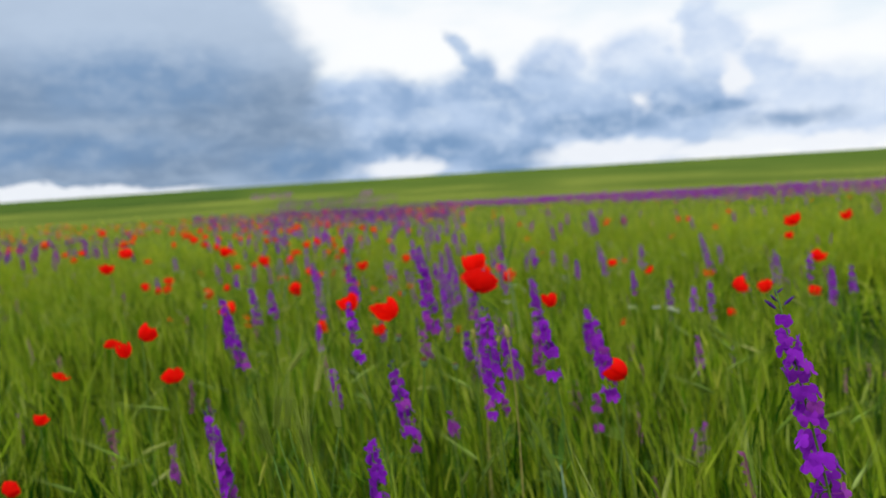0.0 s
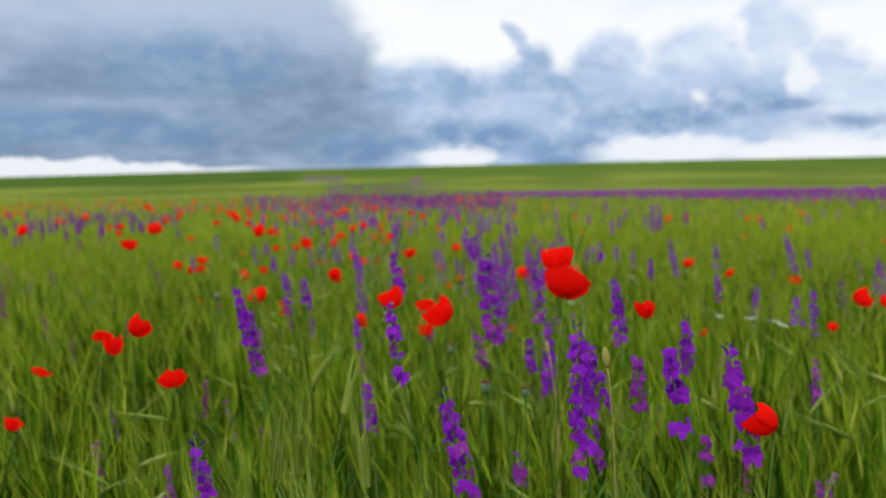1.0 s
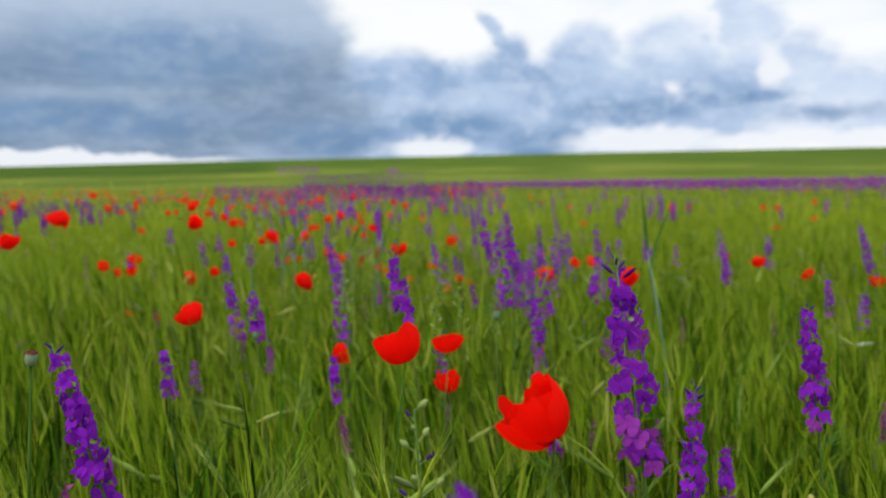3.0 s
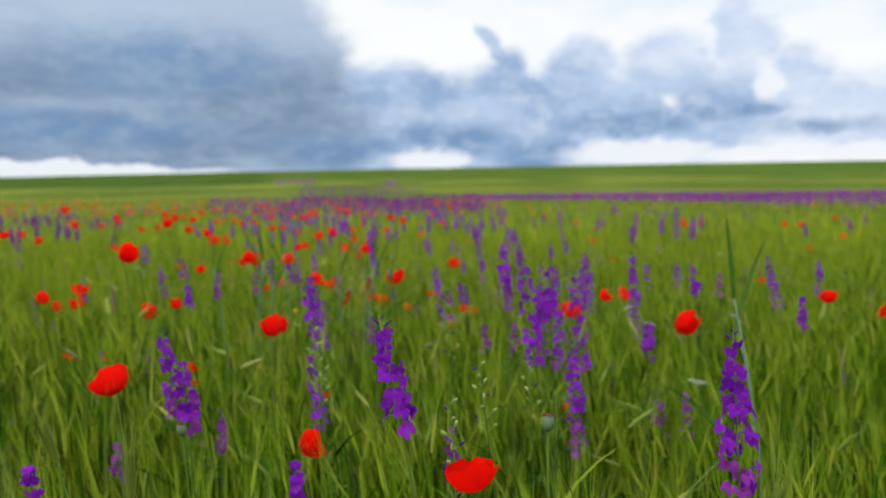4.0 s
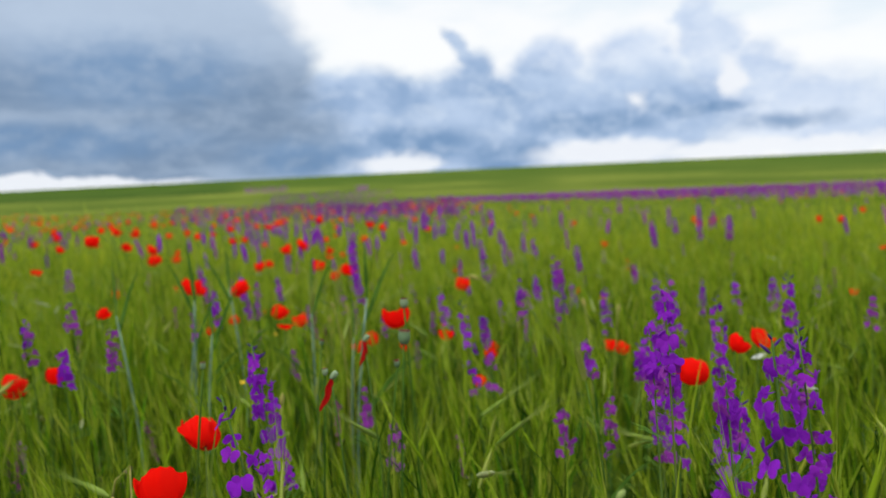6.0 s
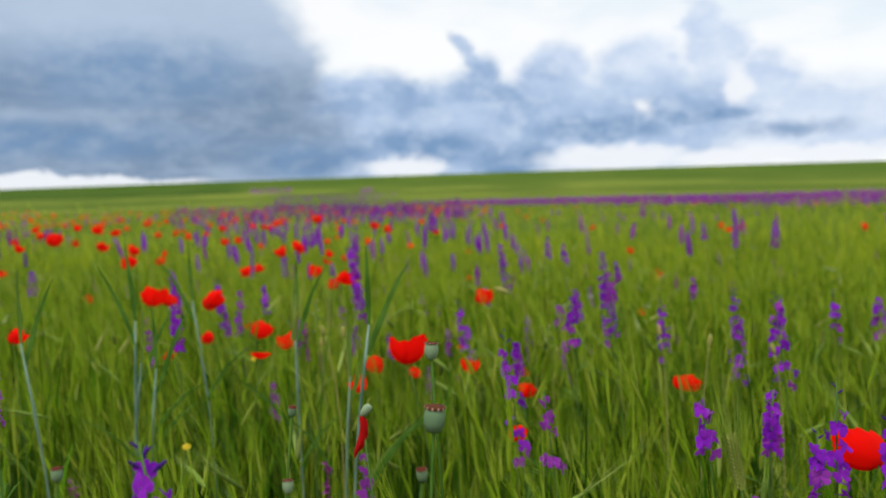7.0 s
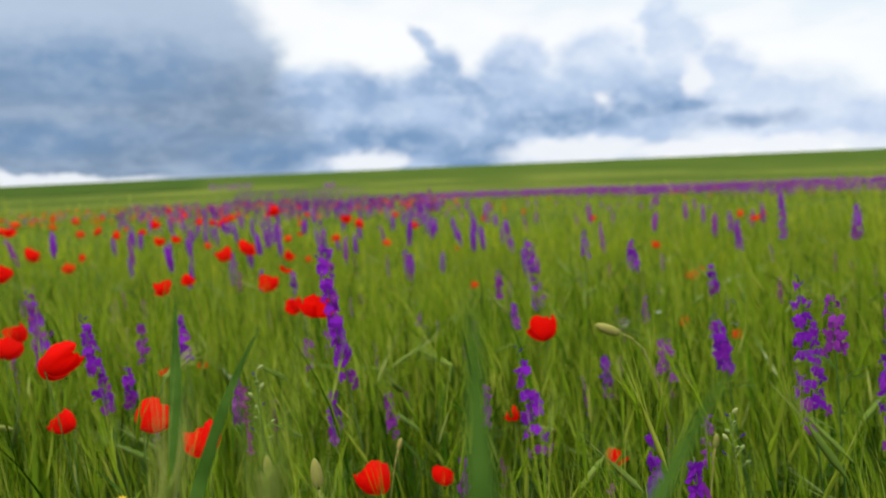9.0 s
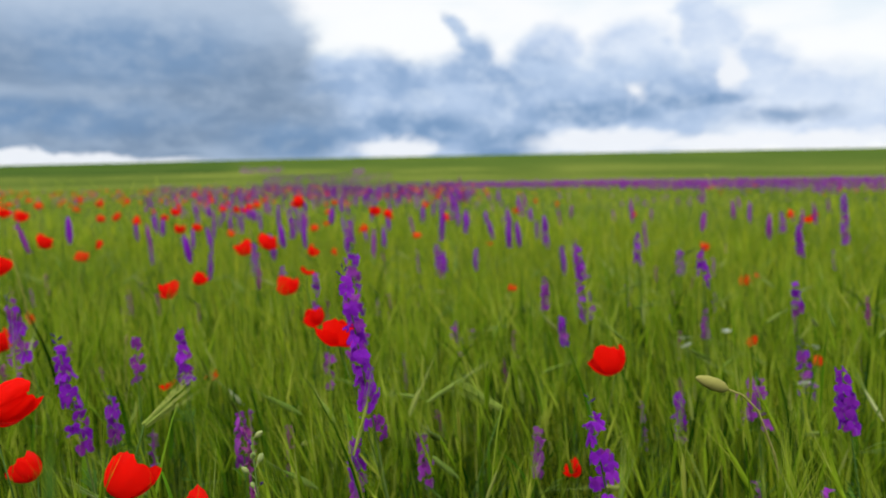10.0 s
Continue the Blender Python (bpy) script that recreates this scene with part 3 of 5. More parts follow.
def poppy(x, y, z, size, opening=None, tilt=None, turn=None, faded=None):
    """A poppy whose bloom is centred at x, y, z and is size across."""
    opening = opening or dice.choice((CUP, CUP, CUP, CUP, CUP, BOWL, BOWL) if size > 0.05 else (CUP, CUP, CUP, BOWL, BOWL, WIDE))
    tilt = dice.uniform(5, 70) if tilt is None else tilt
    turn = dice.uniform(85, 275) if turn is None else turn
    faded = (dice.random() < 0.30 and size < 0.07 and y > 6.5) if faded is None else faded
    lean = Vector((dice.uniform(-0.05, 0.09), dice.uniform(-0.06, 0.06), 0))
    thing = plant_base("poppy", x + lean.x, y + lean.y, "orange-red poppy on a thin green stem" if faded else "scarlet poppy with crumpled petals on a thin hairy stem", "poppy", "poppies in the field")
    g = thing.location.z
    turned = pose(0, 0, 0, 0, 0, turn) @ pose(0, 0, 0, tilt, 0, 0)
    reach = size * {CUP: 0.43, BOWL: 0.43, WIDE: 0.46}[opening]
    middle = Vector((-lean.x, -lean.y, z - g))
    heart = middle - turned.to_3x3() @ Vector((0, 0, reach * {CUP: 0.75, BOWL: 0.58, WIDE: 0.30}[opening]))
    bent_stem(thing, heart, dice.uniform(0, math.tau), 0.0013 if y < 8 else 0.002, bow=dice.uniform(0.02, 0.08))
    head = Matrix.Translation(heart) @ turned
    flat = pose(0, 0, 0, 0, 0, dice.uniform(-40, 40)) @ Matrix.Diagonal((1.06, dice.uniform(0.74, 1.0), 1, 1))
    flop = dice.randrange(8)
    for k in range(4):
        grow = reach * (1.06 if k % 2 else 0.93) * dice.uniform(0.94, 1.06)
        part("petal", dice.choice(PETALS[opening, faded]), thing, head @ flat @ pose(0, 0, 0, 0, 0, 90 * k + dice.uniform(-10, 10)) @ pose(0, 0, 0, dice.uniform(-7, 7), dice.uniform(-10, 10) + (22 if k == flop else 0), 0) @ Matrix.Diagonal((grow, grow, grow, 1)))
    part("centre", POPPY_HEART, thing, head @ Matrix.Diagonal((reach * 1.3, reach * 1.3, reach * 1.3, 1)), "black poppy centre")
    part("stamen_ring", STAMENS, thing, head @ Matrix.Diagonal((reach * 1.3, reach * 1.3, reach * 1.3, 1)), "ring of black stamens")
    return thing


# ---- larkspurs ----
def floret_mesh(seed, mat):
    """An open larkspur floret, about unit wide, facing +x with a spur behind."""
    r = random.Random(seed)
    verts, faces = [Vector((0, 0, 0))], []
    for ang, long, wide in ((90, 0.42, 0.36), (22, 0.54, 0.46), (158, 0.54, 0.46), (-42, 0.52, 0.40), (222, 0.52, 0.40)):
        ang += r.uniform(-14, 14)
        back = r.uniform(-0.16, 0.22)
        d = Vector((0, math.cos(radians(ang)), math.sin(radians(ang))))
        s = Vector((0, -d.z, d.y))
        at = len(verts)
        for t, w, f in ((0.35, 0.7, 0.05), (0.7, 1.0, back * 0.6), (0.92, 0.7, back), (1.0, 0.2, back * 1.2)):
            c = d * (long * t) + Vector((f, 0, 0))
            verts += [c - s * (wide * w * 0.5), c + Vector((0.06 * w, 0, 0)), c + s * (wide * w * 0.5)]
        faces += [(0, at, at + 1), (0, at + 1, at + 2)]
        for i in range(3):
            for k in range(2):
                a = at + i * 3 + k
                faces.append((a, a + 3, a + 4, a + 1))
    v, f = tube([Vector((-0.02, 0, 0.02)), Vector((-0.25, 0, 0.10)), Vector((-0.55, 0, 0.26))], [0.07, 0.05, 0.015], 5)
    at = len(verts)
    faces += [(0, at + k, at + (k + 1) % 5) for k in range(5)]
    return shared("floret", verts + v, faces + [tuple(i + at for i in q) for q in f], mat)


FLORETS = [floret_mesh(k, VIOLET) for k in range(5)]
PALE_FLORETS = [floret_mesh(k + 20, PALE_VIOLET) for k in range(4)]
BUD_MESH = dome([(0.05, 0.0), (0.17, 0.2), (0.2, 0.5), (0.12, 0.85), (0.02, 1.0)], 6, "bud", BUD_VIOLET)


def thread_leaf_mesh():
    """A leaf cut into threads."""
    r = random.Random(9)
    verts, faces = [Vector((0, 0, 0))], []
    for k in range(9):
        a, e = r.uniform(-0.7, 0.7), r.uniform(0.2, 1.1)
        d = Vector((math.cos(a) * math.cos(e), math.sin(a) * math.cos(e), math.sin(e)))
        s = d.cross(Vector((0.2, 0.1, 1))).normalized() * 0.02
        i = len(verts)
        verts += [d * 0.6 + s * 1.2, d * 0.6 - s * 1.2, d * r.uniform(0.8, 1.1) + Vector((0, 0, -0.1))]
        faces += [(0, i, i + 1), (i + 1, i, i + 2)]
    return shared("leaf", verts, faces, LEAF)


THREAD_LEAF = thread_leaf_mesh()


def larkspur(x, y, z, length, lean=-5, width=0.042, dense=None, pale=None):
    """A larkspur whose flower spike ends at x, y, z, length long and width across; lean in degrees, to the right."""
    pale = dice.random() < 0.05 if pale is None else pale
    dense = dice.uniform(*((1.05, 1.35) if y < 2.9 else (0.6, 0.95))) if dense is None else dense
    g = rise(x, y)
    spine = Vector((math.sin(radians(lean)), dice.uniform(-0.12, 0.12), math.cos(radians(lean)))).normalized()
    run = (z - g) * 0.75
    foot_x = x - spine.x * run
    foot_y = y - spine.y * run
    thing = plant_base("larkspur", foot_x, foot_y, "pale mauve larkspur spike going to seed" if pale else "deep violet larkspur spike on a green stem", "larkspur", "larkspurs in the field")
    g = thing.location.z
    tip = Vector((x - foot_x, y - foot_y, z - g))
    foot = Vector((0, 0, -0.01))
    path = [foot.lerp(tip, i / 9) + Vector((spine.x, spine.y, 0)) * 0.10 * tip.z * ((i / 9) ** 2 - i / 9) for i in range(10)]
    v, f = tube(path, [0.0026 * (1.2 - 0.8 * i / 9) for i in range(10)])
    part("stem", shared("stem", v, f, STEM), thing)

    def on_stem(s):
        k = min(8, int(s * 9))
        return path[k].lerp(path[k + 1], s * 9 - k)

    total = tip.length
    share = min(0.8, length / total)
    full = min(0.85, max(0.35, (width - 0.022) / 0.034))
    count = int((length / 0.0052) * dense * (0.6 if pale else 1.0))
    count = max(12, min(100 if y < 2 else 80 if y < 5.5 else 55 if y < 7.5 else 36, count))
    turn = dice.uniform(0, math.tau)
    for i in range(count):
        s = 1 - share * (1.12 * (i + 0.9) / count - 0.12 * ((i + 0.9) / count) ** 2 - 0.0)
        turn += 2.4 + dice.uniform(-0.5, 0.5)
        low = i / count
        out_by = (0.007 + 0.0135 * min(1, low * 1.6) + dice.uniform(-0.004, 0.006)) * full
        c = on_stem(s)
        place_at = c + Vector((math.cos(turn), math.sin(turn), 0)) * out_by + Vector((0, 0, dice.uniform(-0.004, 0.008)))
        if i < (3 if count < 45 else 5) and length > 0.12:
            size = 0.007 + 0.0012 * i
            part("bud", BUD_MESH, thing, Matrix.Translation(c + Vector((math.cos(turn), math.sin(turn), 0.5)) * 0.0012 * i) @ pose(0, 0, 0, 0, 0, math.degrees(turn)) @ pose(0, 0, 0, 0, 50, 0) @ Matrix.Diagonal((size * 0.8, size * 0.8, size * 1.3, 1)), "dark closed bud")
            continue
        if dice.random() < (0.10 if low < 0.5 else 0.32) and y < 7:
            continue
        size = (0.0155 + 0.0065 * min(1, low * 2.2)) * (1 if y < 5.5 else 1.1 if y < 7.5 else 1.35) * dice.uniform(0.85, 1.15)
        kind = dice.choice(PALE_FLORETS if pale or dice.random() < (0.45 if low > 0.72 else 0.05 if y < 6 else 0.25) else FLORETS)
        part("floret", kind, thing, Matrix.Translation(place_at) @ pose(0, 0, 0, 0, 0, math.degrees(turn)) @ pose(0, 0, 0, dice.uniform(-25, 25), dice.uniform(-35, 25), 0) @ Matrix.Diagonal((size, size, size, 1)))
    for k in range(4):
        s = (1 - share) * dice.uniform(0.35, 0.98)
        part("leaf", THREAD_LEAF, thing, Matrix.Translation(on_stem(s)) @ pose(0, 0, 0, 0, 0, dice.uniform(0, 360)) @ Matrix.Diagonal((0.06, 0.06, 0.06, 1)))
    return thing


# ---- seed pods, buds and other single plants ----
POD = dome([(0.16, 0.0), (0.36, 0.12), (0.48, 0.45), (0.5, 0.8), (0.45, 1.05), (0.36, 1.17), (0.05, 1.18)], 10, "pod", CAPSULE)


def crown_mesh():
    """The flat, slightly raised cap of a poppy pod."""
    verts, faces = [Vector((0, 0, 1.29))], []
    for k in range(24):
        a = math.tau * k / 24
        r = 0.50 if k % 2 else 0.44
        verts += [Vector((r * math.cos(a), r * math.sin(a), 1.23)), Vector((0.47 * math.cos(a), 0.47 * math.sin(a), 1.12))]
    for k in range(24):
        a, b = 1 + 2 * k, 1 + 2 * ((k + 1) % 24)
        faces += [(0, a, b), (a, a + 1, b + 1, b)]
    return shared("crown", verts, faces, CROWN)


def rays_mesh():
    """Pale ridges that run from the middle of the cap over its rim."""
    verts, faces = [], []
    for k in range(12):
        a = math.tau * (2 * k + 1) / 24
        d, side = Vector((math.cos(a), math.sin(a), 0)), Vector((-math.sin(a), math.cos(a), 0)) * 0.026
        rail = [d * 0.46 + Vector((0, 0, 1.26)), d * 0.50 + Vector((0, 0, 1.25)), d * 0.53 + Vector((0, 0, 1.22)), d * 0.505 + Vector((0, 0, 1.13))]
        at = len(verts)
        for q, w in zip(rail, (0.2, 0.6, 1.5, 1.7)):
            verts += [q - side * w, q + side * w]
        for i in range(3):
            faces.append((at + 2 * i, at + 2 * i + 1, at + 2 * i + 3, at + 2 * i + 2))
    return shared("ray_ring", verts, faces, PALE_RAY)


PALE_RAY = leafy("pale capsule rays", (0.28, 0.20, 0.14), (0.42, 0.32, 0.22), (0.36, 0.30, 0.22), 0.7, 0.05, 200.0)
POD_CROWN, POD_RAYS = crown_mesh(), rays_mesh()
BUD_BODY = dome([(0.10, 0.0), (0.34, 0.2), (0.42, 0.55), (0.36, 1.0), (0.18, 1.3), (0.02, 1.4)], 9, "bud", BUD)
WITHERED = petal_material("withered petal", (0.30, 0.004, 0.006), (0.62, 0.010, 0.008), 60.0, 0.25)


def hanging_petal_mesh():
    """A shrivelled petal, rolled lengthwise and curled, unit long along -z from the origin."""
    verts, faces = [], []
    for i in range(13):
        s = i / 12
        wide = 0.26 * math.sin(math.pi * min(1, 0.08 + 0.92 * s ** 0.8)) ** 0.7 + 0.03
        c = Vector((0.16 * math.sin(3.6 * s) + 0.03 * math.sin(13 * s), 0.10 * math.sin(5 * s), -s))
        for k in range(9):
            a = -2.3 + 4.6 * k / 8 + 0.5 * s
            r = wide * (0.75 + 0.12 * math.sin(5 * a + 9 * s) + 0.05 * k / 8)
            verts.append(c + Vector((r * math.cos(a), r * math.sin(a) * 0.8, 0.03 * math.sin(7 * a + 4 * s))))
    for i in range(12):
        for k in range(8):
            a = i * 9 + k
            faces.append((a, a + 1, a + 10, a + 9))
    return shared("petal", verts, faces, WITHERED)


HANGING_PETAL = hanging_petal_mesh()


def hairs(thing, path, radius, count):
    """Short stiff hairs along a stem, all in one part."""
    verts, faces = [], []
    for k in range(count):
        s = dice.uniform(0.3, 0.99) * (len(path) - 1)
        i = int(s)
        c = path[i].lerp(path[i + 1], s - i)
        a = dice.uniform(0, math.tau)
        d = Vector((math.cos(a), math.sin(a), dice.uniform(-0.1, 0.3)))
        side = Vector((-math.sin(a), math.cos(a), 0)) * 0.0002
        n0 = len(verts)
        verts += [c + d * radius * 0.5 - side, c + d * radius * 0.5 + side, c + d * (radius + 0.004)]
        faces.append((n0, n0 + 1, n0 + 2))
    tagged(part("hairs", shared("hairs", verts, faces, STEM), thing), "fine stiff hairs", kind="stuff")


def seed_pod(x, y, z, width):
    lean = Vector((dice.uniform(-0.04, 0.04), dice.uniform(-0.03, 0.03), 0))
    thing = plant_base("poppy_seed_pod", x + lean.x, y + lean.y, "grey-green poppy seed pod with a dark crown on a hairy stem", "seed pod", "seed pods in the field")
    foot = Vector((-lean.x, -lean.y, z - thing.location.z - width * 0.6))
    path = bent_stem(thing, foot, dice.uniform(0, math.tau), 0.0021, LEAF, bow=dice.uniform(0.01, 0.05))
    m = Matrix.Translation(foot) @ pose(0, 0, 0, dice.uniform(-10, 10), dice.uniform(-10, 10), 0) @ Matrix.Diagonal((width, width, width, 1))
    part("pod", POD, thing, m)
    crown = part("crown", POD_CROWN, thing, m, "dark red-brown crown")
    part("ray_ring", POD_RAYS, crown, None, "pale rays on the crown")
    hairs(thing, path, 0.0018, 110)


def poppy_bud(x, y, z, length, tip=None):
    """A closed bud centred at x, y, z; tip: degrees from upright to which it points, to the left."""
    tip = dice.choice((dice.uniform(-25, 25), dice.uniform(-25, 25), dice.uniform(120, 200), dice.uniform(-200, -120))) if tip is None else tip
    reach = 0.11 * math.sin(radians(tip)) if abs(tip) < 110 else 0.02
    thing = plant_base("poppy_bud", x + reach, y + 0.01, "hairy tan-green poppy bud on a bent stem", "poppy bud", "poppy buds in the field")
    turned = pose(0, 0, 0, 0, -tip, 0)
    root = Vector((-reach, -0.01, z - thing.location.z)) - turned.to_3x3() @ Vector((0, 0, length * 0.5))
    back = turned.to_3x3() @ Vector((0, 0, -1))
    near, crest = root + back * 0.02, root + back * 0.042 + Vector((0, 0, -0.012))
    if abs(tip) >= 110:
        crest = root + back * 0.035 + Vector((0.012, 0.01, 0.0))
    knee = crest.lerp(Vector((0, 0, crest.z - 0.10)), 0.6)
    arch = [Vector((0, 0, 0)), Vector((0.004, 0, crest.z * 0.45)), Vector((0, 0, crest.z - 0.13)), knee, crest, near, root]
    v, f = tube(arch, [0.0020, 0.0018, 0.0016, 0.0015, 0.0014, 0.0013, 0.0014])
    part("stem", shared("stem", v, f, BUD), thing)
    part("bud", BUD_BODY, thing, Matrix.Translation(root) @ turned @ Matrix.Diagonal((length * 0.46, length * 0.46, length * 0.71, 1)), "hairy closed bud")
    hairs(thing, arch, 0.0014, 50)


def strap_leaf(root, along, length, width, droop):
    """A long folded leaf blade with a keel."""
    verts, faces = [], []
    d = along.normalized()
    side = d.cross(Vector((0.2, 1, 0.1))).normalized()
    for i in range(9):
        s = i / 8
        c = root + d * (length * s) + Vector((d.x, d.y, 0)) * (droop * length * s * s) - Vector((0, 0, 1)) * (droop * length * 0.5 * s ** 3)
        w = width * 0.5 * min(1, 0.5 + 2 * s) * (1 - s ** 2.2)
        keel = side.cross(d) * w * 0.35
        verts += [c - side * w + keel, c, c + side * w + keel]
    for i in range(8):
        for k in range(2):
            a = i * 3 + k
            faces.append((a, a + 1, a + 4, a + 3))
    return shared("leaf", verts, faces, LEAF)


def wheat_stalk(x, y, z, lean):
    thing = plant_base("wheat_stalk", x - (z * 0.5) * math.sin(radians(lean)), y, "tall bluish-green cereal stalk with upright flag leaves", "cereal stalk", "tall stalks in the field")
    top = Vector((x - thing.location.x, 0, z - thing.location.z))
    joint = top * 0.82
    sway = Vector((dice.uniform(-0.035, 0.035), dice.uniform(-0.02, 0.02), 0))
    path = [joint * (i / 6) + sway * math.sin(math.pi * i / 6) for i in range(7)]
    v, f = tube(path, [0.0016, 0.0017, 0.0020, 0.0023, 0.0027, 0.0031, 0.0018], 7)
    part("stem", shared("stem", v, f, WHEAT_STEM), thing, None, "bluish waxy stem")
    up = (top - joint).normalized()
    part("leaf", strap_leaf(joint, up + Vector((dice.uniform(-0.12, 0.12), 0.02, 0)), (top - joint).length * dice.uniform(0.85, 1.05), dice.uniform(0.009, 0.013), dice.uniform(0.02, 0.16)), thing)
    part("leaf", strap_leaf(joint * 0.93, up + Vector((dice.choice((-0.35, 0.3)), 0.05, 0)), 0.20, 0.011, 0.25), thing)
    part("leaf", strap_leaf(joint * 0.62, up + Vector((dice.choice((-0.5, 0.5)), -0.05, 0)), 0.24, 0.011, 0.45), thing)


EAR_GREEN = leafy("fresh barley ear", (0.16, 0.24, 0.03), (0.28, 0.36, 0.07), (0.36, 0.38, 0.10), 0.6, 0.25, 60.0)


def ear_meshes():
    """A barley ear of overlapping grains, one metre long, and its long awns."""
    r = random.Random(6)
    verts, faces, awns, blades_of = [], [], [], []
    for k in range(26):
        z, side = k / 26, (1 if k % 2 else -1)
        for turn in (0.0, 1.1, -1.1):
            a = turn + (0 if side > 0 else math.pi)
            d = Vector((math.cos(a), math.sin(a), 0))
            root = Vector((0, 0, z * 0.92)) + d * 0.03
            tip = root + d * 0.05 + Vector((0, 0, 0.12))
            w = Vector((-d.y, d.x, 0)) * 0.028
            at = len(verts)
            verts += [root, root.lerp(tip, 0.45) + w + d * 0.01, root.lerp(tip, 0.45) - w + d * 0.01, root.lerp(tip, 0.45) + d * 0.05, tip]
            faces += [(at, at + 1, at + 3), (at, at + 3, at + 2), (at + 4, at + 3, at + 1), (at + 4, at + 2, at + 3)]
            if turn == 0.0 or k % 3 == 0:
                n0 = len(awns)
                end = tip + d * r.uniform(0.1, 0.34) + Vector((r.uniform(-0.1, 0.1), r.uniform(-0.1, 0.1), r.uniform(1.1, 1.7)))
                edge = Vector((-d.y, d.x, 0)) * 0.006
                awns += [tip - edge, tip + edge, end]
                blades_of.append((n0, n0 + 1, n0 + 2))
    return shared("ear", verts, faces, EAR_GREEN), shared("awn_tuft", awns, blades_of, EAR_GREEN)


EAR, AWNS = ear_meshes()


def barley_stalk(x, y, z, lean, long=0.062):
    """One barley stalk whose ear is rooted at x, y, z and leans by that many degrees to the right."""
    tilt = math.sin(radians(lean))
    thing = plant_base("barley_stalk", x - tilt * 0.12, y + 0.02, "green barley stalk with a long-awned pale ear", "barley", "barley stalks near the path")
    foot = Vector((tilt * 0.12, -0.02, z - thing.location.z))
    bent_stem(thing, foot, 0.0 if lean > 0 else math.pi, 0.0014, bow=-0.05)
    m = Matrix.Translation(foot) @ pose(0, 0, 0, dice.uniform(-8, 8), lean, dice.uniform(0, 180)) @ Matrix.Diagonal((long, long, long, 1))
    tagged(part("ear", EAR, thing, m), "pale green ear of overlapping grains", kind="stuff")
    tagged(part("awn_tuft", AWNS, thing, m), "long fine bristles", kind="stuff")
    part("leaf", strap_leaf(foot * 0.6, Vector((dice.choice((-0.5, 0.5)), 0.1, 1)), 0.18, 0.008, 0.5), thing)


SEED = leafy("green seed case", (0.16, 0.24, 0.06), (0.30, 0.38, 0.13), (0.38, 0.40, 0.16), 0.6, 0.25, 80.0)
SEED_CASE = dome([(0.10, 0.0), (0.32, 0.3), (0.36, 0.6), (0.2, 0.9), (0.03, 1.05)], 7, "seed_case", SEED)


def seed_raceme(x, y, z, long, lean=4):
    """A slender weed stalk with small seed cases and a few dark buds on short side stalks."""
    tilt = math.sin(radians(lean))
    thing = plant_base("weed_stalk", x - tilt * 0.3, y, "slender green weed stalk with small pale seed cases", "weed", "weed stalks near the path")
    top = Vector((tilt * 0.3, 0, z - thing.location.z))
    path = bent_stem(thing, top, 0.0, 0.0012, bow=0.03)
    for i in range(11):
        s = 1 - long / top.z * (i + 0.2) / 11
        k = min(6, int(s * 7))
        c = path[k].lerp(path[k + 1], s * 7 - k)
        a = i * 2.4 + dice.uniform(-0.4, 0.4)
        d = Vector((math.cos(a), math.sin(a), 0.8)).normalized()
        out_by = 0.004 + 0.0012 * i
        v, f = tube([c, c + d * out_by], [0.0005, 0.0004], 4)
        part("side_stalk", shared("side_stalk", v, f, SEED), thing)
        size = dice.uniform(0.006, 0.009)
        m = Matrix.Translation(c + d * out_by) @ d.to_track_quat("Z", "Y").to_matrix().to_4x4() @ Matrix.Diagonal((size, size, size * 1.2, 1))
        part("bud" if i < 3 else "seed_case", BUD_MESH if i % 4 == 1 else SEED_CASE, thing, m)


def umbel_mesh():
    r = random.Random(3)
    verts, faces = [Vector((0, 0, -0.25))], []
    for k in range(34):
        a, o = k * 2.4, math.sqrt(k / 34) * 0.5
        c = Vector((math.cos(a) * o, math.sin(a) * o, 0.06 - 0.12 * o + r.uniform(-0.02, 0.02)))
        at = len(verts)
        for q in range(5):
            b = math.tau * q / 5
            verts.append(c + Vector((math.cos(b) * 0.07, math.sin(b) * 0.07, r.uniform(-0.01, 0.02))))
        faces += [tuple(range(at, at + 5)), (0, at, at + 1)]
    return shared("flower_head", verts, faces, WHITE)


UMBEL = umbel_mesh()


def white_umbel(x, y, z):
    thing = plant_base("white_wildflower", x, y, "small white flat-topped wildflower among the grass", "wildflower", "white wildflowers")
    top = Vector((0, 0, z - thing.location.z))
    bent_stem(thing, top - Vector((0, 0, 0.01)), dice.uniform(0, 6), 0.0014)
    wide = dice.uniform(0.028, 0.048)
    part("flower_head", UMBEL, thing, Matrix.Translation(top) @ pose(0, 0, 0, dice.uniform(-20, 20), dice.uniform(-20, 20), dice.uniform(0, 360)) @ Matrix.Diagonal((wide, wide, wide * 0.7, 1)), "flat white flower head")


DAISY_RAY = shared("ray", [(0.10, -0.03, 0), (0.3, -0.09, 0.03), (0.5, -0.04, 0), (0.5, 0.04, 0), (0.3, 0.09, 0.03), (0.10, 0.03, 0)], [(0, 1, 4, 5), (1, 2, 3, 4)], YELLOW)
DAISY_DISC = dome([(0.16, -0.02), (0.15, 0.04), (0.08, 0.08), (0.0, 0.09)], 8, "disc", YELLOW)


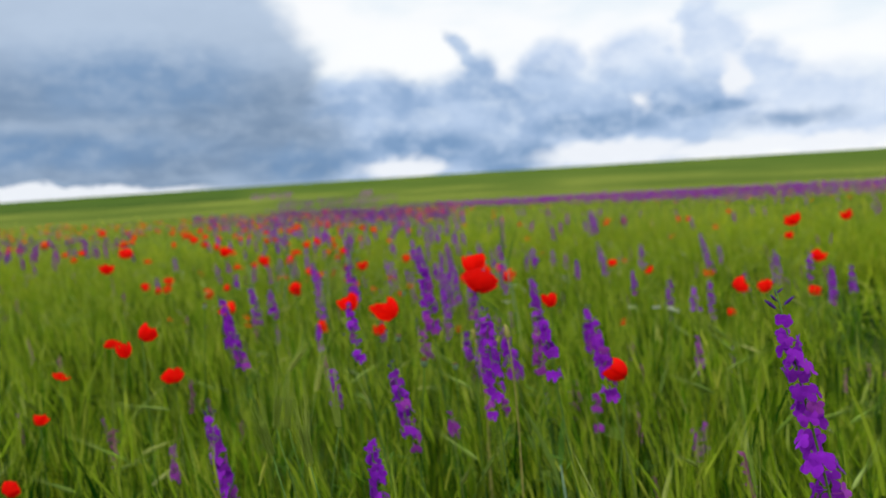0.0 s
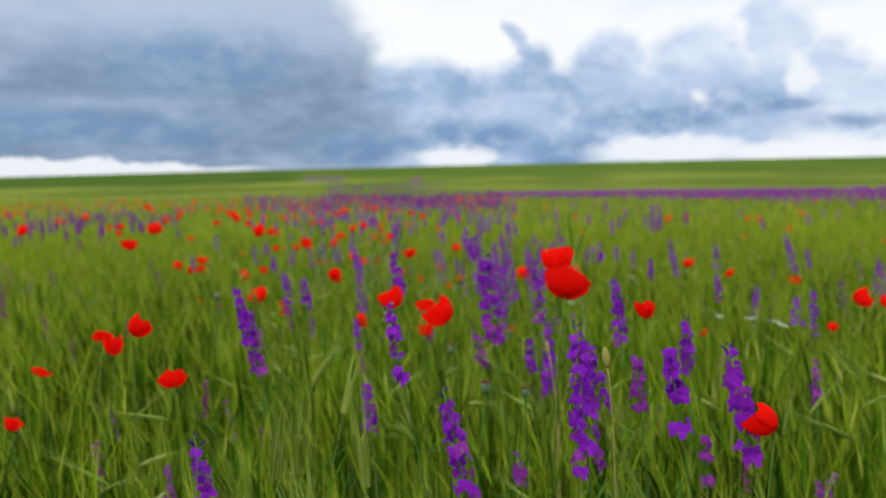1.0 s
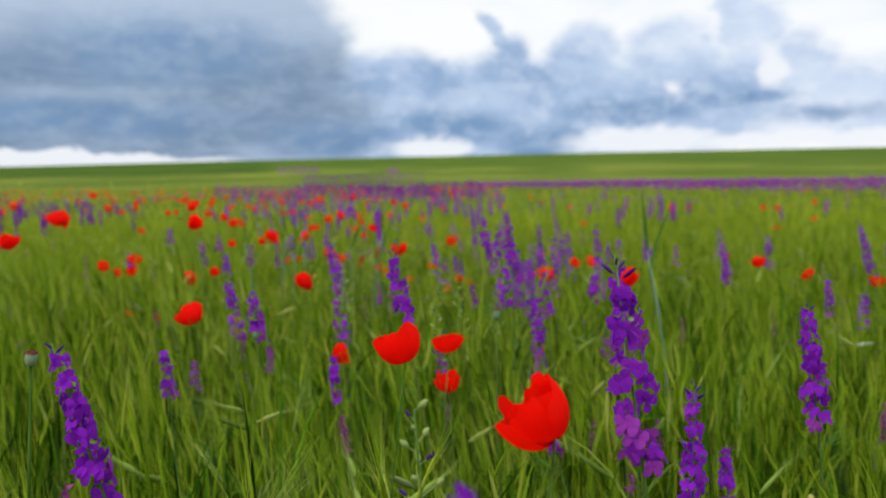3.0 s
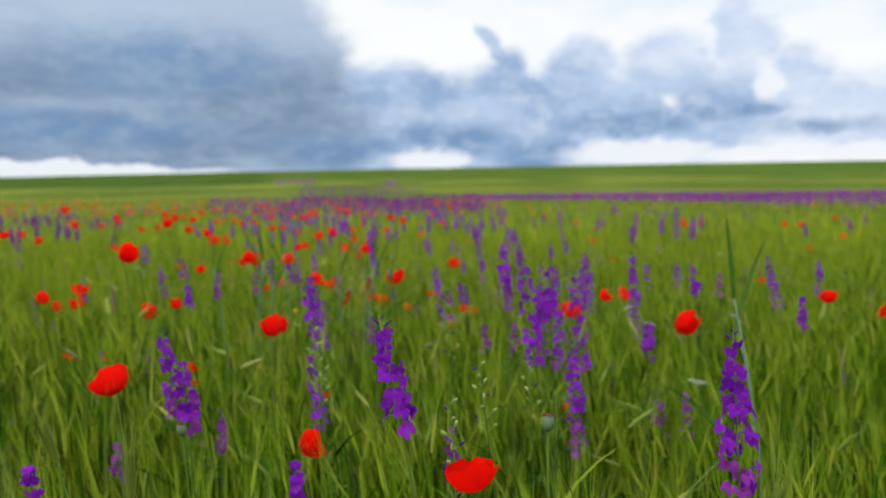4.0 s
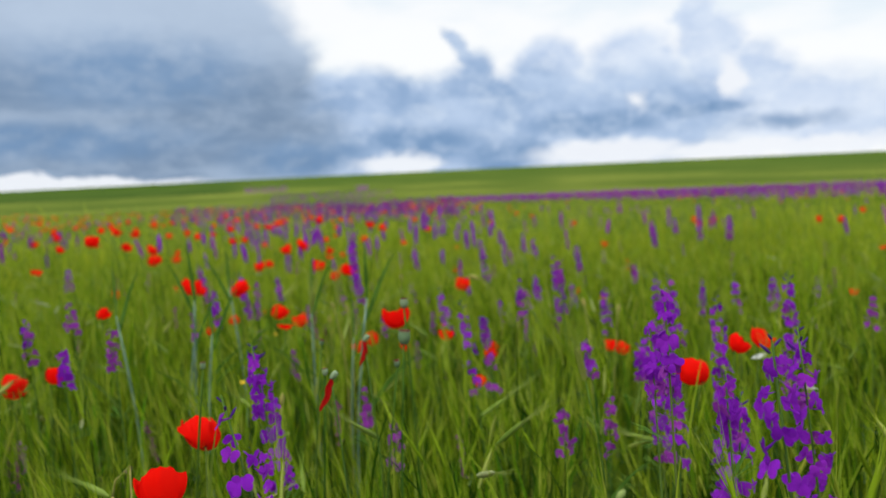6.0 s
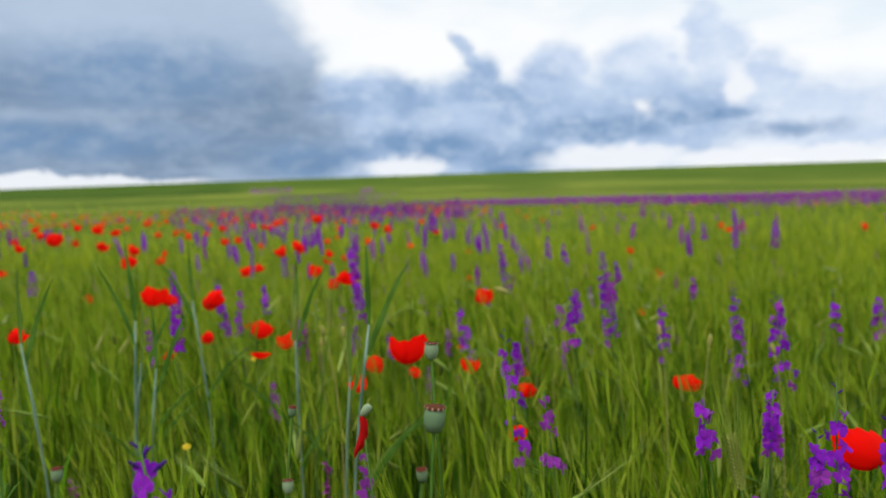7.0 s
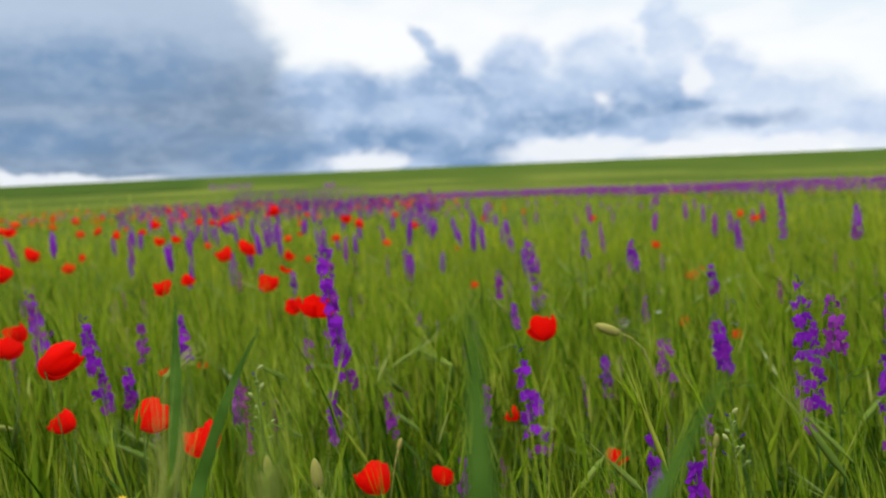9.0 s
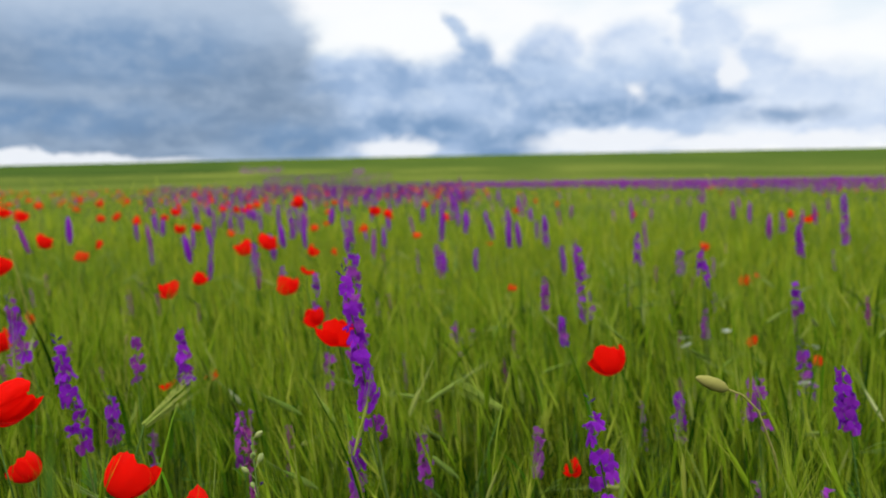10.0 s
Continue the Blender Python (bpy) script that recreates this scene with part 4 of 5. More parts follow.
def yellow_daisy(x, y, z):
    thing = plant_base("yellow_wildflower", x, y, "small yellow daisy-like wildflower in the grass", "wildflower", "yellow wildflowers")
    top = Vector((0, 0, z - thing.location.z))
    bent_stem(thing, top, dice.uniform(0, 6), 0.0012)
    m = Matrix.Translation(top) @ pose(0, 0, 0, 35, 0, dice.uniform(-40, 40)) @ Matrix.Diagonal((0.015, 0.015, 0.015, 1))
    part("disc", DAISY_DISC, thing, m)
    for k in range(10):
        part("ray", DAISY_RAY, thing, m @ pose(0, 0, 0, 0, 0, 36 * k))


def spent_poppy(x, y, z):
    thing = plant_base("spent_poppy", x + 0.03, y, "withered poppy with one dark red petal hanging on", "poppy", "poppies in the field")
    top = Vector((-0.01, 0, z + 0.03 - thing.location.z))
    path = bent_stem(thing, top, 0, 0.0014, bow=0.03)
    part("pod", POD, thing, Matrix.Translation(top) @ pose(0, 0, 0, 0, 40, 0) @ Matrix.Diagonal((0.009, 0.009, 0.011, 1)), "small green pod")
    part("petal", HANGING_PETAL, thing, Matrix.Translation(top) @ pose(0, 0, 0, 0, dice.uniform(8, 38), dice.uniform(-60, 60)) @ Matrix.Diagonal((0.022, 0.022, 0.046, 1)), "dark withered petal")
    hairs(thing, path, 0.0014, 40)


# ---- flowers too far off to count ----
def polar(count, az0, az1, r0, r1, power=2.0):
    a = np.radians(rng.uniform(az0, az1, count))
    r = (rng.uniform(0, 1, count) * (r1 ** power - r0 ** power) + r0 ** power) ** (1 / power)
    return np.stack([r * np.sin(a), r * np.cos(a)], 1)


def patchy(places, size, keep, seed):
    """Thins a scatter into drifts and gaps of about that size."""
    r = np.random.default_rng(seed)
    v = np.zeros(len(places))
    for k in range(6):
        d = r.normal(0, 1, 2)
        d /= np.hypot(*d)
        v += np.sin(places @ d * (math.tau / (size * r.uniform(0.5, 1.6))) + r.uniform(0, 6))
    return places[v / 1.7 + r.normal(0, 0.7, len(places)) > keep]


def drift(places, name, label, category, mats, top, spread_z, length, radius, tufts, ragged=1.0):
    """Far flower heads as small ragged spindles standing out of the crop."""
    b = Batch()
    m = len(places)
    base = np.concatenate([places, np.array([[rise(x, y) - canopy(x, y)] for x, y in places])], 1)
    long = rng.uniform(0.7, 1.25, m) * length
    base[:, 2] += top + rng.normal(0, spread_z, m) - long
    axis = np.stack([rng.normal(-0.08, 0.08, m), rng.normal(0, 0.08, m), np.ones(m)], 1)
    kinds = rng.uniform(0, 1, m) < 0.72
    for sel, mat in ((kinds, 0), (~kinds, 1)):
        b.spindles(base[sel], axis[sel], long[sel], rng.uniform(0.7, 1.2, sel.sum()) * radius, mat, 5)
        for k in range(tufts):
            d = rng.normal(0, 1, (sel.sum(), 3)) * np.array([1, 1, 0.4])
            d /= np.linalg.norm(d, axis=1)[:, None]
            at = base[sel] + axis[sel] * (long[sel] * rng.uniform(0.02, 1.0, sel.sum()))[:, None]
            b.spikes(at, d, np.full(sel.sum(), radius * 1.5 * ragged), np.full(sel.sum(), radius * 0.5 * ragged), mat)
    return b.done(name, mats, label, category)


VIOLETS, REDS, MAUVES = [VIOLET, PALE_VIOLET], [RED, ORANGE_RED], [FAR_MAUVE, PALE_VIOLET]
drift(patchy(polar(1050, -16, 3, 8.5, 34, 1.3), 3.0, 0.1, 1), "larkspur_drift", "drift of violet larkspurs across the field", "larkspur", VIOLETS, 0.70, 0.09, 0.15, 0.017, 8)
drift(patchy(np.concatenate([polar(2300, -12, 2, 18, 50, 1.5), polar(520, -17, -11, 20, 50, 1.5)]), 5.0, 0.25, 2), "larkspur_drift", "far drift of violet larkspurs", "larkspur", [FAR_MAUVE, VIOLET], 0.71, 0.10, 0.16, 0.028, 5)
drift(patchy(polar(260, -33, -21, 9, 19), 3.0, 0.2, 3), "larkspur_drift", "thin drift of larkspurs", "larkspur", [PALE_VIOLET, VIOLET], 0.69, 0.07, 0.15, 0.018, 8)
drift(patchy(polar(150, 4, 34, 9, 22), 3.0, 0.3, 4), "larkspur_drift", "scattered larkspurs in the crop", "larkspur", [PALE_VIOLET, VIOLET], 0.67, 0.07, 0.16, 0.017, 8)
drift(patchy(polar(330, -33, -12, 20, 44), 7.0, 0.5, 5), "larkspur_drift", "faint mauve flowers in the crop", "larkspur", MAUVES, 0.68, 0.06, 0.15, 0.024, 4)
drift(spread(230, 1.2, 9.0, 0.6, 0.5)[:, :2], "withering_larkspur", "low withering mauve larkspurs half hidden in the crop", "larkspur", [FADED, PALE_VIOLET], 0.41, 0.09, 0.11, 0.0025, 30, 4.0)
band = polar(11000, 1.0, 35, 22, 56)
bearing = np.degrees(np.arctan2(band[:, 0], band[:, 1]))
edge = np.maximum(42 - 0.8 * (bearing - 1), 26) + rng.normal(0, 1.6, len(band))
reach_from = np.hypot(band[:, 0], band[:, 1])
band = patchy(band[(reach_from > edge) & (reach_from < 53)], 6.0, -0.55, 6)
drift(band, "larkspur_band", "dense band of violet larkspurs along the slope", "larkspur", [FAR_MAUVE, VIOLET], 0.68, 0.06, 0.15, 0.028, 3)
drift(polar(330, -34, 3, 10, 38, 1.4), "poppy_drift", "scattered far scarlet poppies", "poppy", REDS, 0.72, 0.07, 0.055, 0.034, 5)
drift(polar(34, -2, 4, 20, 34), "poppy_drift", "far orange poppies before the violet band", "poppy", [ORANGE_RED, RED], 0.72, 0.07, 0.06, 0.035, 5)
drift(polar(30, 3, 33, 9, 30), "poppy_drift", "few far poppies in the crop", "poppy", REDS, 0.66, 0.06, 0.05, 0.028, 5)
drift(polar(420, -12.8, -9.8, 180, 260), "larkspur_patch", "mauve flower patch high on the slope", "larkspur", [PALE_VIOLET, PALE_VIOLET], 0.62, 0.1, 0.25, 0.14, 2)
drift(polar(140, -4.8, -3.9, 150, 210), "larkspur_patch", "mauve flower patch on the slope", "larkspur", [PALE_VIOLET, PALE_VIOLET], 0.62, 0.1, 0.25, 0.14, 2)
drift(polar(420, -11, -2, 70, 140), "larkspur_patch", "thin mauve flowers on the slope", "larkspur", [PALE_VIOLET, VIOLET], 0.68, 0.08, 0.18, 0.06, 2)


# ---- the larkspurs and poppies, from the path outwards ----
larkspur(0.36, 0.77, 0.94, 0.26, -14, 0.044)
larkspur(-0.10, 1.09, 0.70, 0.09, -9, 0.037)
larkspur(0.19, 1.26, 0.84, 0.10, -11, 0.034)
larkspur(-0.08, 1.39, 0.76, 0.17, -15, 0.043)
larkspur(0.30, 1.39, 0.82, 0.16, -14, 0.045)
larkspur(-0.43, 1.40, 0.69, 0.20, -14, 0.040)
larkspur(0.10, 1.40, 0.85, 0.21, -6, 0.048)
larkspur(-0.17, 1.54, 0.85, 0.12, -14, 0.035)
larkspur(0.03, 1.58, 0.61, 0.09, -7, 0.033, pale=True)
larkspur(0.22, 1.58, 0.76, 0.09, -7, 0.030, pale=True)
larkspur(0.37, 1.71, 0.59, 0.09, -4, 0.030, pale=True)
larkspur(0.16, 1.72, 0.76, 0.13, -16, 0.045)
larkspur(-0.24, 1.76, 0.67, 0.09, -7, 0.032)
larkspur(-0.65, 1.83, 0.49, 0.09, -1, 0.026, pale=True)
larkspur(-0.53, 1.90, 0.84, 0.19, -17, 0.039)
larkspur(-0.02, 1.93, 0.91, 0.20, -9, 0.052)
larkspur(0.44, 2.09, 0.74, 0.14, -2, 0.040)
larkspur(0.14, 2.19, 0.72, 0.20, -2, 0.041)
larkspur(0.31, 2.25, 0.81, 0.16, -6, 0.042)
larkspur(0.83, 2.31, 0.59, 0.12, -5, 0.026, pale=True)
larkspur(0.25, 2.38, 0.56, 0.11, -9, 0.027)
larkspur(0.11, 2.39, 0.63, 0.09, -6, 0.034)
larkspur(-0.05, 2.41, 0.68, 0.14, -22, 0.038, pale=True)
larkspur(-0.28, 2.60, 0.86, 0.14, -13, 0.044)
larkspur(0.15, 2.67, 0.83, 0.21, -2, 0.056)
larkspur(-0.73, 2.67, 0.66, 0.09, -6, 0.036)
larkspur(-0.43, 2.83, 0.61, 0.09, -10, 0.031)
larkspur(1.55, 2.85, 0.73, 0.16, -7, 0.039)
larkspur(-0.61, 2.89, 0.74, 0.10, -2, 0.048)
larkspur(1.06, 2.98, 0.66, 0.11, -3, 0.051)
larkspur(-0.03, 3.01, 0.87, 0.09, -3, 0.027)
larkspur(1.73, 3.03, 0.71, 0.13, -8, 0.037)
larkspur(-0.20, 3.06, 0.58, 0.09, -5, 0.030, pale=True)
larkspur(-0.44, 3.10, 0.65, 0.09, -2, 0.040)
larkspur(1.59, 3.10, 0.77, 0.17, -7, 0.043)
larkspur(1.17, 3.11, 0.68, 0.18, -7, 0.039)
larkspur(-0.76, 3.19, 0.75, 0.19, -10, 0.053)
larkspur(-0.86, 3.20, 0.51, 0.10, -4, 0.037, pale=True)
larkspur(-0.68, 3.30, 0.55, 0.09, -0, 0.033, pale=True)
larkspur(0.06, 3.35, 0.68, 0.25, -7, 0.054)
larkspur(-0.04, 3.37, 0.86, 0.24, -9, 0.062)
larkspur(0.24, 3.39, 0.72, 0.09, 3, 0.039)
larkspur(-0.51, 3.40, 0.65, 0.11, -8, 0.035)
larkspur(-0.53, 3.44, 0.81, 0.17, -17, 0.054)
larkspur(0.95, 3.47, 0.70, 0.13, -5, 0.037)
larkspur(-0.07, 3.56, 0.88, 0.11, -4, 0.030)
larkspur(0.38, 3.57, 0.51, 0.11, -3, 0.035, pale=True)
larkspur(0.31, 3.58, 0.52, 0.13, -6, 0.049, pale=True)
larkspur(0.10, 3.60, 0.82, 0.28, -9, 0.062)
larkspur(0.03, 3.64, 0.76, 0.09, -5, 0.041)
larkspur(-0.05, 3.68, 0.82, 0.09, -2, 0.030)
larkspur(1.21, 3.74, 0.61, 0.14, -1, 0.044)
larkspur(0.75, 3.76, 0.72, 0.09, -0, 0.034)
larkspur(-0.585, 3.81, 0.79, 0.22, -9, 0.052, 1.1)
poppy(-0.70, 3.93, 0.62, 0.07)
larkspur(1.88, 4.02, 0.71, 0.20, -3, 0.051)
larkspur(1.74, 4.08, 0.62, 0.20, -4, 0.060)
larkspur(-0.40, 4.09, 0.58, 0.09, -1, 0.040, pale=True)
larkspur(-0.09, 4.10, 0.59, 0.09, -4, 0.046, pale=True)
larkspur(0.59, 4.18, 0.76, 0.09, -8, 0.041)
larkspur(-0.01, 4.25, 0.69, 0.09, -11, 0.038)
larkspur(0.41, 4.25, 0.81, 0.30, -6, 0.062)
larkspur(-1.11, 4.35, 0.70, 0.09, -1, 0.040)
larkspur(-1.01, 4.36, 0.74, 0.09, -6, 0.041, pale=True)
larkspur(-0.20, 4.38, 0.67, 0.12, -7, 0.039, pale=True)
larkspur(0.16, 4.41, 0.65, 0.09, -1, 0.035)
larkspur(-0.48, 4.46, 0.55, 0.09, -2, 0.028, pale=True)
larkspur(-1.25, 4.48, 0.74, 0.09, -5, 0.040)
larkspur(-0.25, 4.48, 0.75, 0.26, -9, 0.049)
larkspur(-1.24, 4.67, 0.76, 0.09, -5, 0.044, pale=True)
larkspur(0.87, 4.71, 0.67, 0.09, -3, 0.042)
larkspur(1.86, 4.74, 0.68, 0.12, -7, 0.035)
larkspur(0.34, 4.79, 0.76, 0.20, -9, 0.060)
larkspur(1.75, 4.80, 0.78, 0.32, -22, 0.062)
larkspur(1.09, 4.80, 0.75, 0.23, -16, 0.062)
larkspur(-0.06, 4.89, 0.74, 0.11, -5, 0.040)
larkspur(-1.80, 5.01, 0.64, 0.11, -2, 0.041)
larkspur(-0.75, 5.06, 0.53, 0.09, -11, 0.027, pale=True)
larkspur(1.47, 5.14, 0.69, 0.17, -4, 0.054)
larkspur(-0.15, 5.16, 0.60, 0.09, -8, 0.033)
larkspur(-1.01, 5.17, 0.72, 0.12, -2, 0.038)
larkspur(-1.10, 5.23, 0.64, 0.10, -4, 0.036, pale=True)
larkspur(0.72, 5.25, 0.70, 0.14, -6, 0.038)
larkspur(0.45, 5.25, 0.71, 0.27, -6, 0.062)
larkspur(0.89, 5.33, 0.66, 0.11, -3, 0.048)
larkspur(-1.07, 5.33, 0.68, 0.09, -7, 0.038, pale=True)
larkspur(0.14, 5.36, 0.75, 0.09, -7, 0.041, pale=True)
larkspur(-0.12, 5.39, 0.55, 0.09, -5, 0.029)
larkspur(0.14, 5.45, 0.77, 0.25, -9, 0.062)
larkspur(0.34, 5.53, 0.65, 0.20, -4, 0.062)
larkspur(0.74, 5.59, 0.64, 0.14, -1, 0.034)
larkspur(-0.28, 5.61, 0.65, 0.20, -14, 0.051)
larkspur(0.10, 5.65, 0.67, 0.10, -11, 0.037)
larkspur(-0.62, 5.67, 0.83, 0.25, -13, 0.040)
larkspur(-0.61, 5.71, 0.56, 0.09, -4, 0.030)
larkspur(-0.37, 5.72, 0.41, 0.09, -2, 0.026, pale=True)
larkspur(-1.07, 5.76, 0.72, 0.19, -12, 0.039)
larkspur(0.54, 5.81, 0.68, 0.09, -4, 0.033, pale=True)
larkspur(-0.81, 5.83, 0.57, 0.09, -4, 0.039, pale=True)
larkspur(-1.02, 5.83, 0.61, 0.09, -5, 0.033)
larkspur(-0.51, 5.89, 0.51, 0.09, -7, 0.036, pale=True)
larkspur(-0.30, 5.91, 0.50, 0.09, -1, 0.026, pale=True)
larkspur(0.10, 5.92, 0.59, 0.09, -4, 0.062, pale=True)
larkspur(-0.00, 6.04, 0.52, 0.09, -5, 0.027)
larkspur(-0.98, 6.07, 0.66, 0.10, -8, 0.036)
larkspur(-1.08, 6.11, 0.64, 0.09, -4, 0.036, pale=True)
larkspur(-1.35, 6.15, 0.73, 0.14, -18, 0.044)
larkspur(-0.65, 6.17, 0.82, 0.25, -3, 0.057)
larkspur(0.36, 6.26, 0.58, 0.13, -7, 0.048)
larkspur(0.44, 6.45, 0.68, 0.09, -5, 0.037)
larkspur(-0.74, 6.46, 0.57, 0.13, -3, 0.031, pale=True)
larkspur(1.67, 6.49, 0.53, 0.16, -1, 0.062)
larkspur(0.23, 6.53, 0.76, 0.09, -5, 0.041)
larkspur(-0.10, 6.72, 0.56, 0.09, -5, 0.029)
larkspur(-0.13, 6.84, 0.65, 0.09, -2, 0.034, pale=True)
larkspur(-0.40, 6.86, 0.52, 0.10, -2, 0.052, pale=True)
larkspur(-0.83, 6.95, 0.66, 0.11, -1, 0.035)
larkspur(-0.01, 6.96, 0.76, 0.26, -11, 0.062)
larkspur(0.47, 7.11, 0.50, 0.10, -4, 0.032, pale=True)
larkspur(-2.39, 7.15, 0.67, 0.14, -4, 0.058)
larkspur(0.28, 7.27, 0.75, 0.11, -4, 0.041)
larkspur(-1.02, 7.43, 0.64, 0.09, -4, 0.034)
larkspur(1.77, 7.81, 0.81, 0.18, -1, 0.052)
larkspur(-0.39, 8.15, 0.62, 0.09, -4, 0.032)
larkspur(1.39, 8.28, 0.73, 0.17, -6, 0.039)
larkspur(0.84, 8.42, 0.61, 0.15, -5, 0.062)
larkspur(-1.40, 8.72, 0.64, 0.20, -3, 0.058)
larkspur(-0.31, 8.72, 0.90, 0.15, -4, 0.062)
larkspur(1.94, 8.84, 0.88, 0.31, -2, 0.062)
larkspur(-0.40, 8.98, 0.60, 0.20, -10, 0.062)
larkspur(-1.25, 9.11, 0.75, 0.12, -1, 0.040)
larkspur(-0.92, 9.20, 0.74, 0.16, -4, 0.051)
larkspur(2.10, 9.90, 0.73, 0.17, -5, 0.056)
larkspur(1.68, 10.32, 0.90, 0.13, -2, 0.062)
larkspur(0.30, 10.49, 0.81, 0.13, -12, 0.050)
poppy(0.34, 1.36, 0.72, 0.047)
poppy(0.098, 1.60, 0.912, 0.047, CUP, 25, 150)
poppy(0.106, 1.55, 0.873, 0.066, BOWL, 48, 165)
poppy(-0.91, 1.58, 0.49, 0.038)
poppy(-0.66, 1.74, 0.78, 0.046)
poppy(-0.74, 1.81, 0.73, 0.046)
poppy(-0.96, 1.82, 0.57, 0.040)
poppy(-0.10, 1.83, 0.79, 0.063)
poppy(-0.79, 1.86, 0.74, 0.039)
poppy(-0.65, 1.86, 0.65, 0.052)
poppy(0.30, 1.87, 0.785, 0.046, CUP, 25, 200)
poppy(-0.94, 1.89, 0.66, 0.044)
poppy(-0.18, 2.52, 0.70, 0.054)
poppy(1.25, 2.53, 0.92, 0.060)
poppy(-0.18, 2.57, 0.62, 0.054)
poppy(-0.24, 2.23, 0.76, 0.066)
poppy(1.09, 2.61, 0.70, 0.055)
poppy(1.24, 2.73, 0.67, 0.054)
poppy(1.50, 2.88, 0.62, 0.049)
poppy(-0.435, 3.00, 0.57, 0.050)
poppy(1.66, 3.16, 0.73, 0.058)
poppy(-0.85, 3.17, 0.64, 0.068)
poppy(-1.40, 3.31, 0.83, 0.058)
poppy(1.37, 3.37, 0.47, 0.038)
poppy(0.88, 3.39, 0.45, 0.038)
poppy(-0.92, 3.43, 0.87, 0.055)
poppy(-0.63, 3.54, 0.68, 0.059)
poppy(0.38, 3.58, 0.67, 0.068)
poppy(2.09, 3.69, 0.87, 0.062)
poppy(-0.54, 3.75, 0.46, 0.038)
poppy(-1.50, 3.78, 0.87, 0.067)
poppy(0.14, 3.89, 0.38, 0.038)
poppy(-0.95, 3.90, 0.46, 0.038)
poppy(-0.97, 3.96, 0.49, 0.038)
poppy(-1.45, 4.18, 0.48, 0.038)
poppy(1.03, 4.18, 0.65, 0.052)
poppy(1.26, 4.25, 0.59, 0.053)
poppy(0.22, 4.26, 0.60, 0.068)
poppy(-1.54, 4.29, 0.63, 0.043)
poppy(0.34, 4.33, 0.64, 0.044)
poppy(0.42, 4.40, 0.64, 0.063)
poppy(-1.53, 4.41, 0.62, 0.049)
poppy(-1.51, 4.41, 0.67, 0.068)
poppy(-1.66, 4.42, 0.64, 0.051)
poppy(-1.46, 4.48, 0.41, 0.038)
poppy(-1.21, 4.51, 0.60, 0.048)
poppy(-1.33, 4.56, 0.57, 0.056)
poppy(1.73, 4.58, 0.51, 0.062)
poppy(2.25, 4.61, 0.72, 0.058)
poppy(-2.68, 4.69, 0.83, 0.061)
poppy(-0.41, 4.70, 0.67, 0.066, CUP, 15, 170)
poppy(-0.19, 4.80, 0.47, 0.038)
poppy(-0.52, 4.82, 0.58, 0.045)
poppy(-1.22, 4.83, 0.70, 0.039)
poppy(-0.74, 4.91, 0.63, 0.044)
poppy(-1.22, 5.61, 0.68, 0.075, CUP, 20, 180)
poppy(0.24, 5.06, 0.50, 0.042)
poppy(-0.27, 5.10, 0.55, 0.044)
poppy(-0.13, 5.11, 0.48, 0.043)
poppy(-1.26, 5.86, 0.64, 0.055)
poppy(-0.78, 5.45, 0.56, 0.058, CUP, 40, 230)
poppy(-1.05, 5.25, 0.57, 0.044)
poppy(0.33, 5.25, 0.45, 0.055)
poppy(-0.87, 5.50, 0.585, 0.066, CUP, 50, 140)
poppy(-0.53, 5.46, 0.48, 0.057)
poppy(-1.01, 5.51, 0.68, 0.068)
poppy(-1.07, 5.66, 0.54, 0.048)
poppy(-0.42, 5.62, 0.42, 0.038)
poppy(-0.63, 5.74, 0.71, 0.063)
poppy(-0.06, 5.78, 0.37, 0.048)
poppy(-0.26, 5.79, 0.47, 0.039)
poppy(-0.16, 5.94, 0.61, 0.067)
poppy(1.59, 6.03, 0.49, 0.038)
poppy(-2.74, 6.04, 0.79, 0.060)
poppy(-1.44, 6.28, 0.60, 0.062)
poppy(-0.75, 6.33, 0.63, 0.051)
poppy(-1.12, 6.41, 0.46, 0.038)
poppy(-1.16, 6.57, 0.67, 0.049)
poppy(0.60, 6.62, 0.43, 0.038)
poppy(-1.08, 6.65, 0.42, 0.038)
poppy(-2.66, 6.70, 0.82, 0.061)
poppy(-3.38, 6.74, 0.85, 0.068)
poppy(-2.07, 6.75, 0.82, 0.068)
poppy(-0.83, 6.77, 0.69, 0.048)
poppy(-0.89, 6.82, 0.64, 0.061)
poppy(0.52, 6.85, 0.44, 0.042)
poppy(-2.29, 6.86, 0.78, 0.052)
poppy(2.27, 6.89, 0.61, 0.048)
poppy(-1.71, 6.94, 0.54, 0.038)
poppy(-1.19, 6.95, 0.65, 0.051)
poppy(-1.85, 7.04, 0.69, 0.068)
poppy(-1.08, 7.47, 0.72, 0.068)
poppy(-2.25, 7.47, 0.46, 0.056)
poppy(-2.82, 7.65, 0.60, 0.068)
poppy(-0.12, 7.70, 0.50, 0.040)
poppy(-2.27, 7.72, 0.74, 0.068)
poppy(-1.23, 7.76, 0.67, 0.068)
poppy(-0.95, 7.77, 0.66, 0.053)
poppy(-1.01, 7.84, 0.87, 0.059)
poppy(-1.14, 7.87, 0.69, 0.054)
poppy(-2.62, 8.19, 0.84, 0.058)
poppy(3.19, 8.21, 0.60, 0.052)
poppy(-2.28, 8.23, 0.68, 0.068)
poppy(-2.11, 8.24, 0.61, 0.061)
poppy(1.18, 8.26, 0.46, 0.038)
poppy(-3.52, 8.27, 0.90, 0.068)
poppy(-2.43, 8.34, 0.80, 0.068)
poppy(-4.10, 8.61, 0.67, 0.068)
poppy(-2.72, 8.71, 0.81, 0.068)
poppy(1.35, 8.79, 0.36, 0.068)
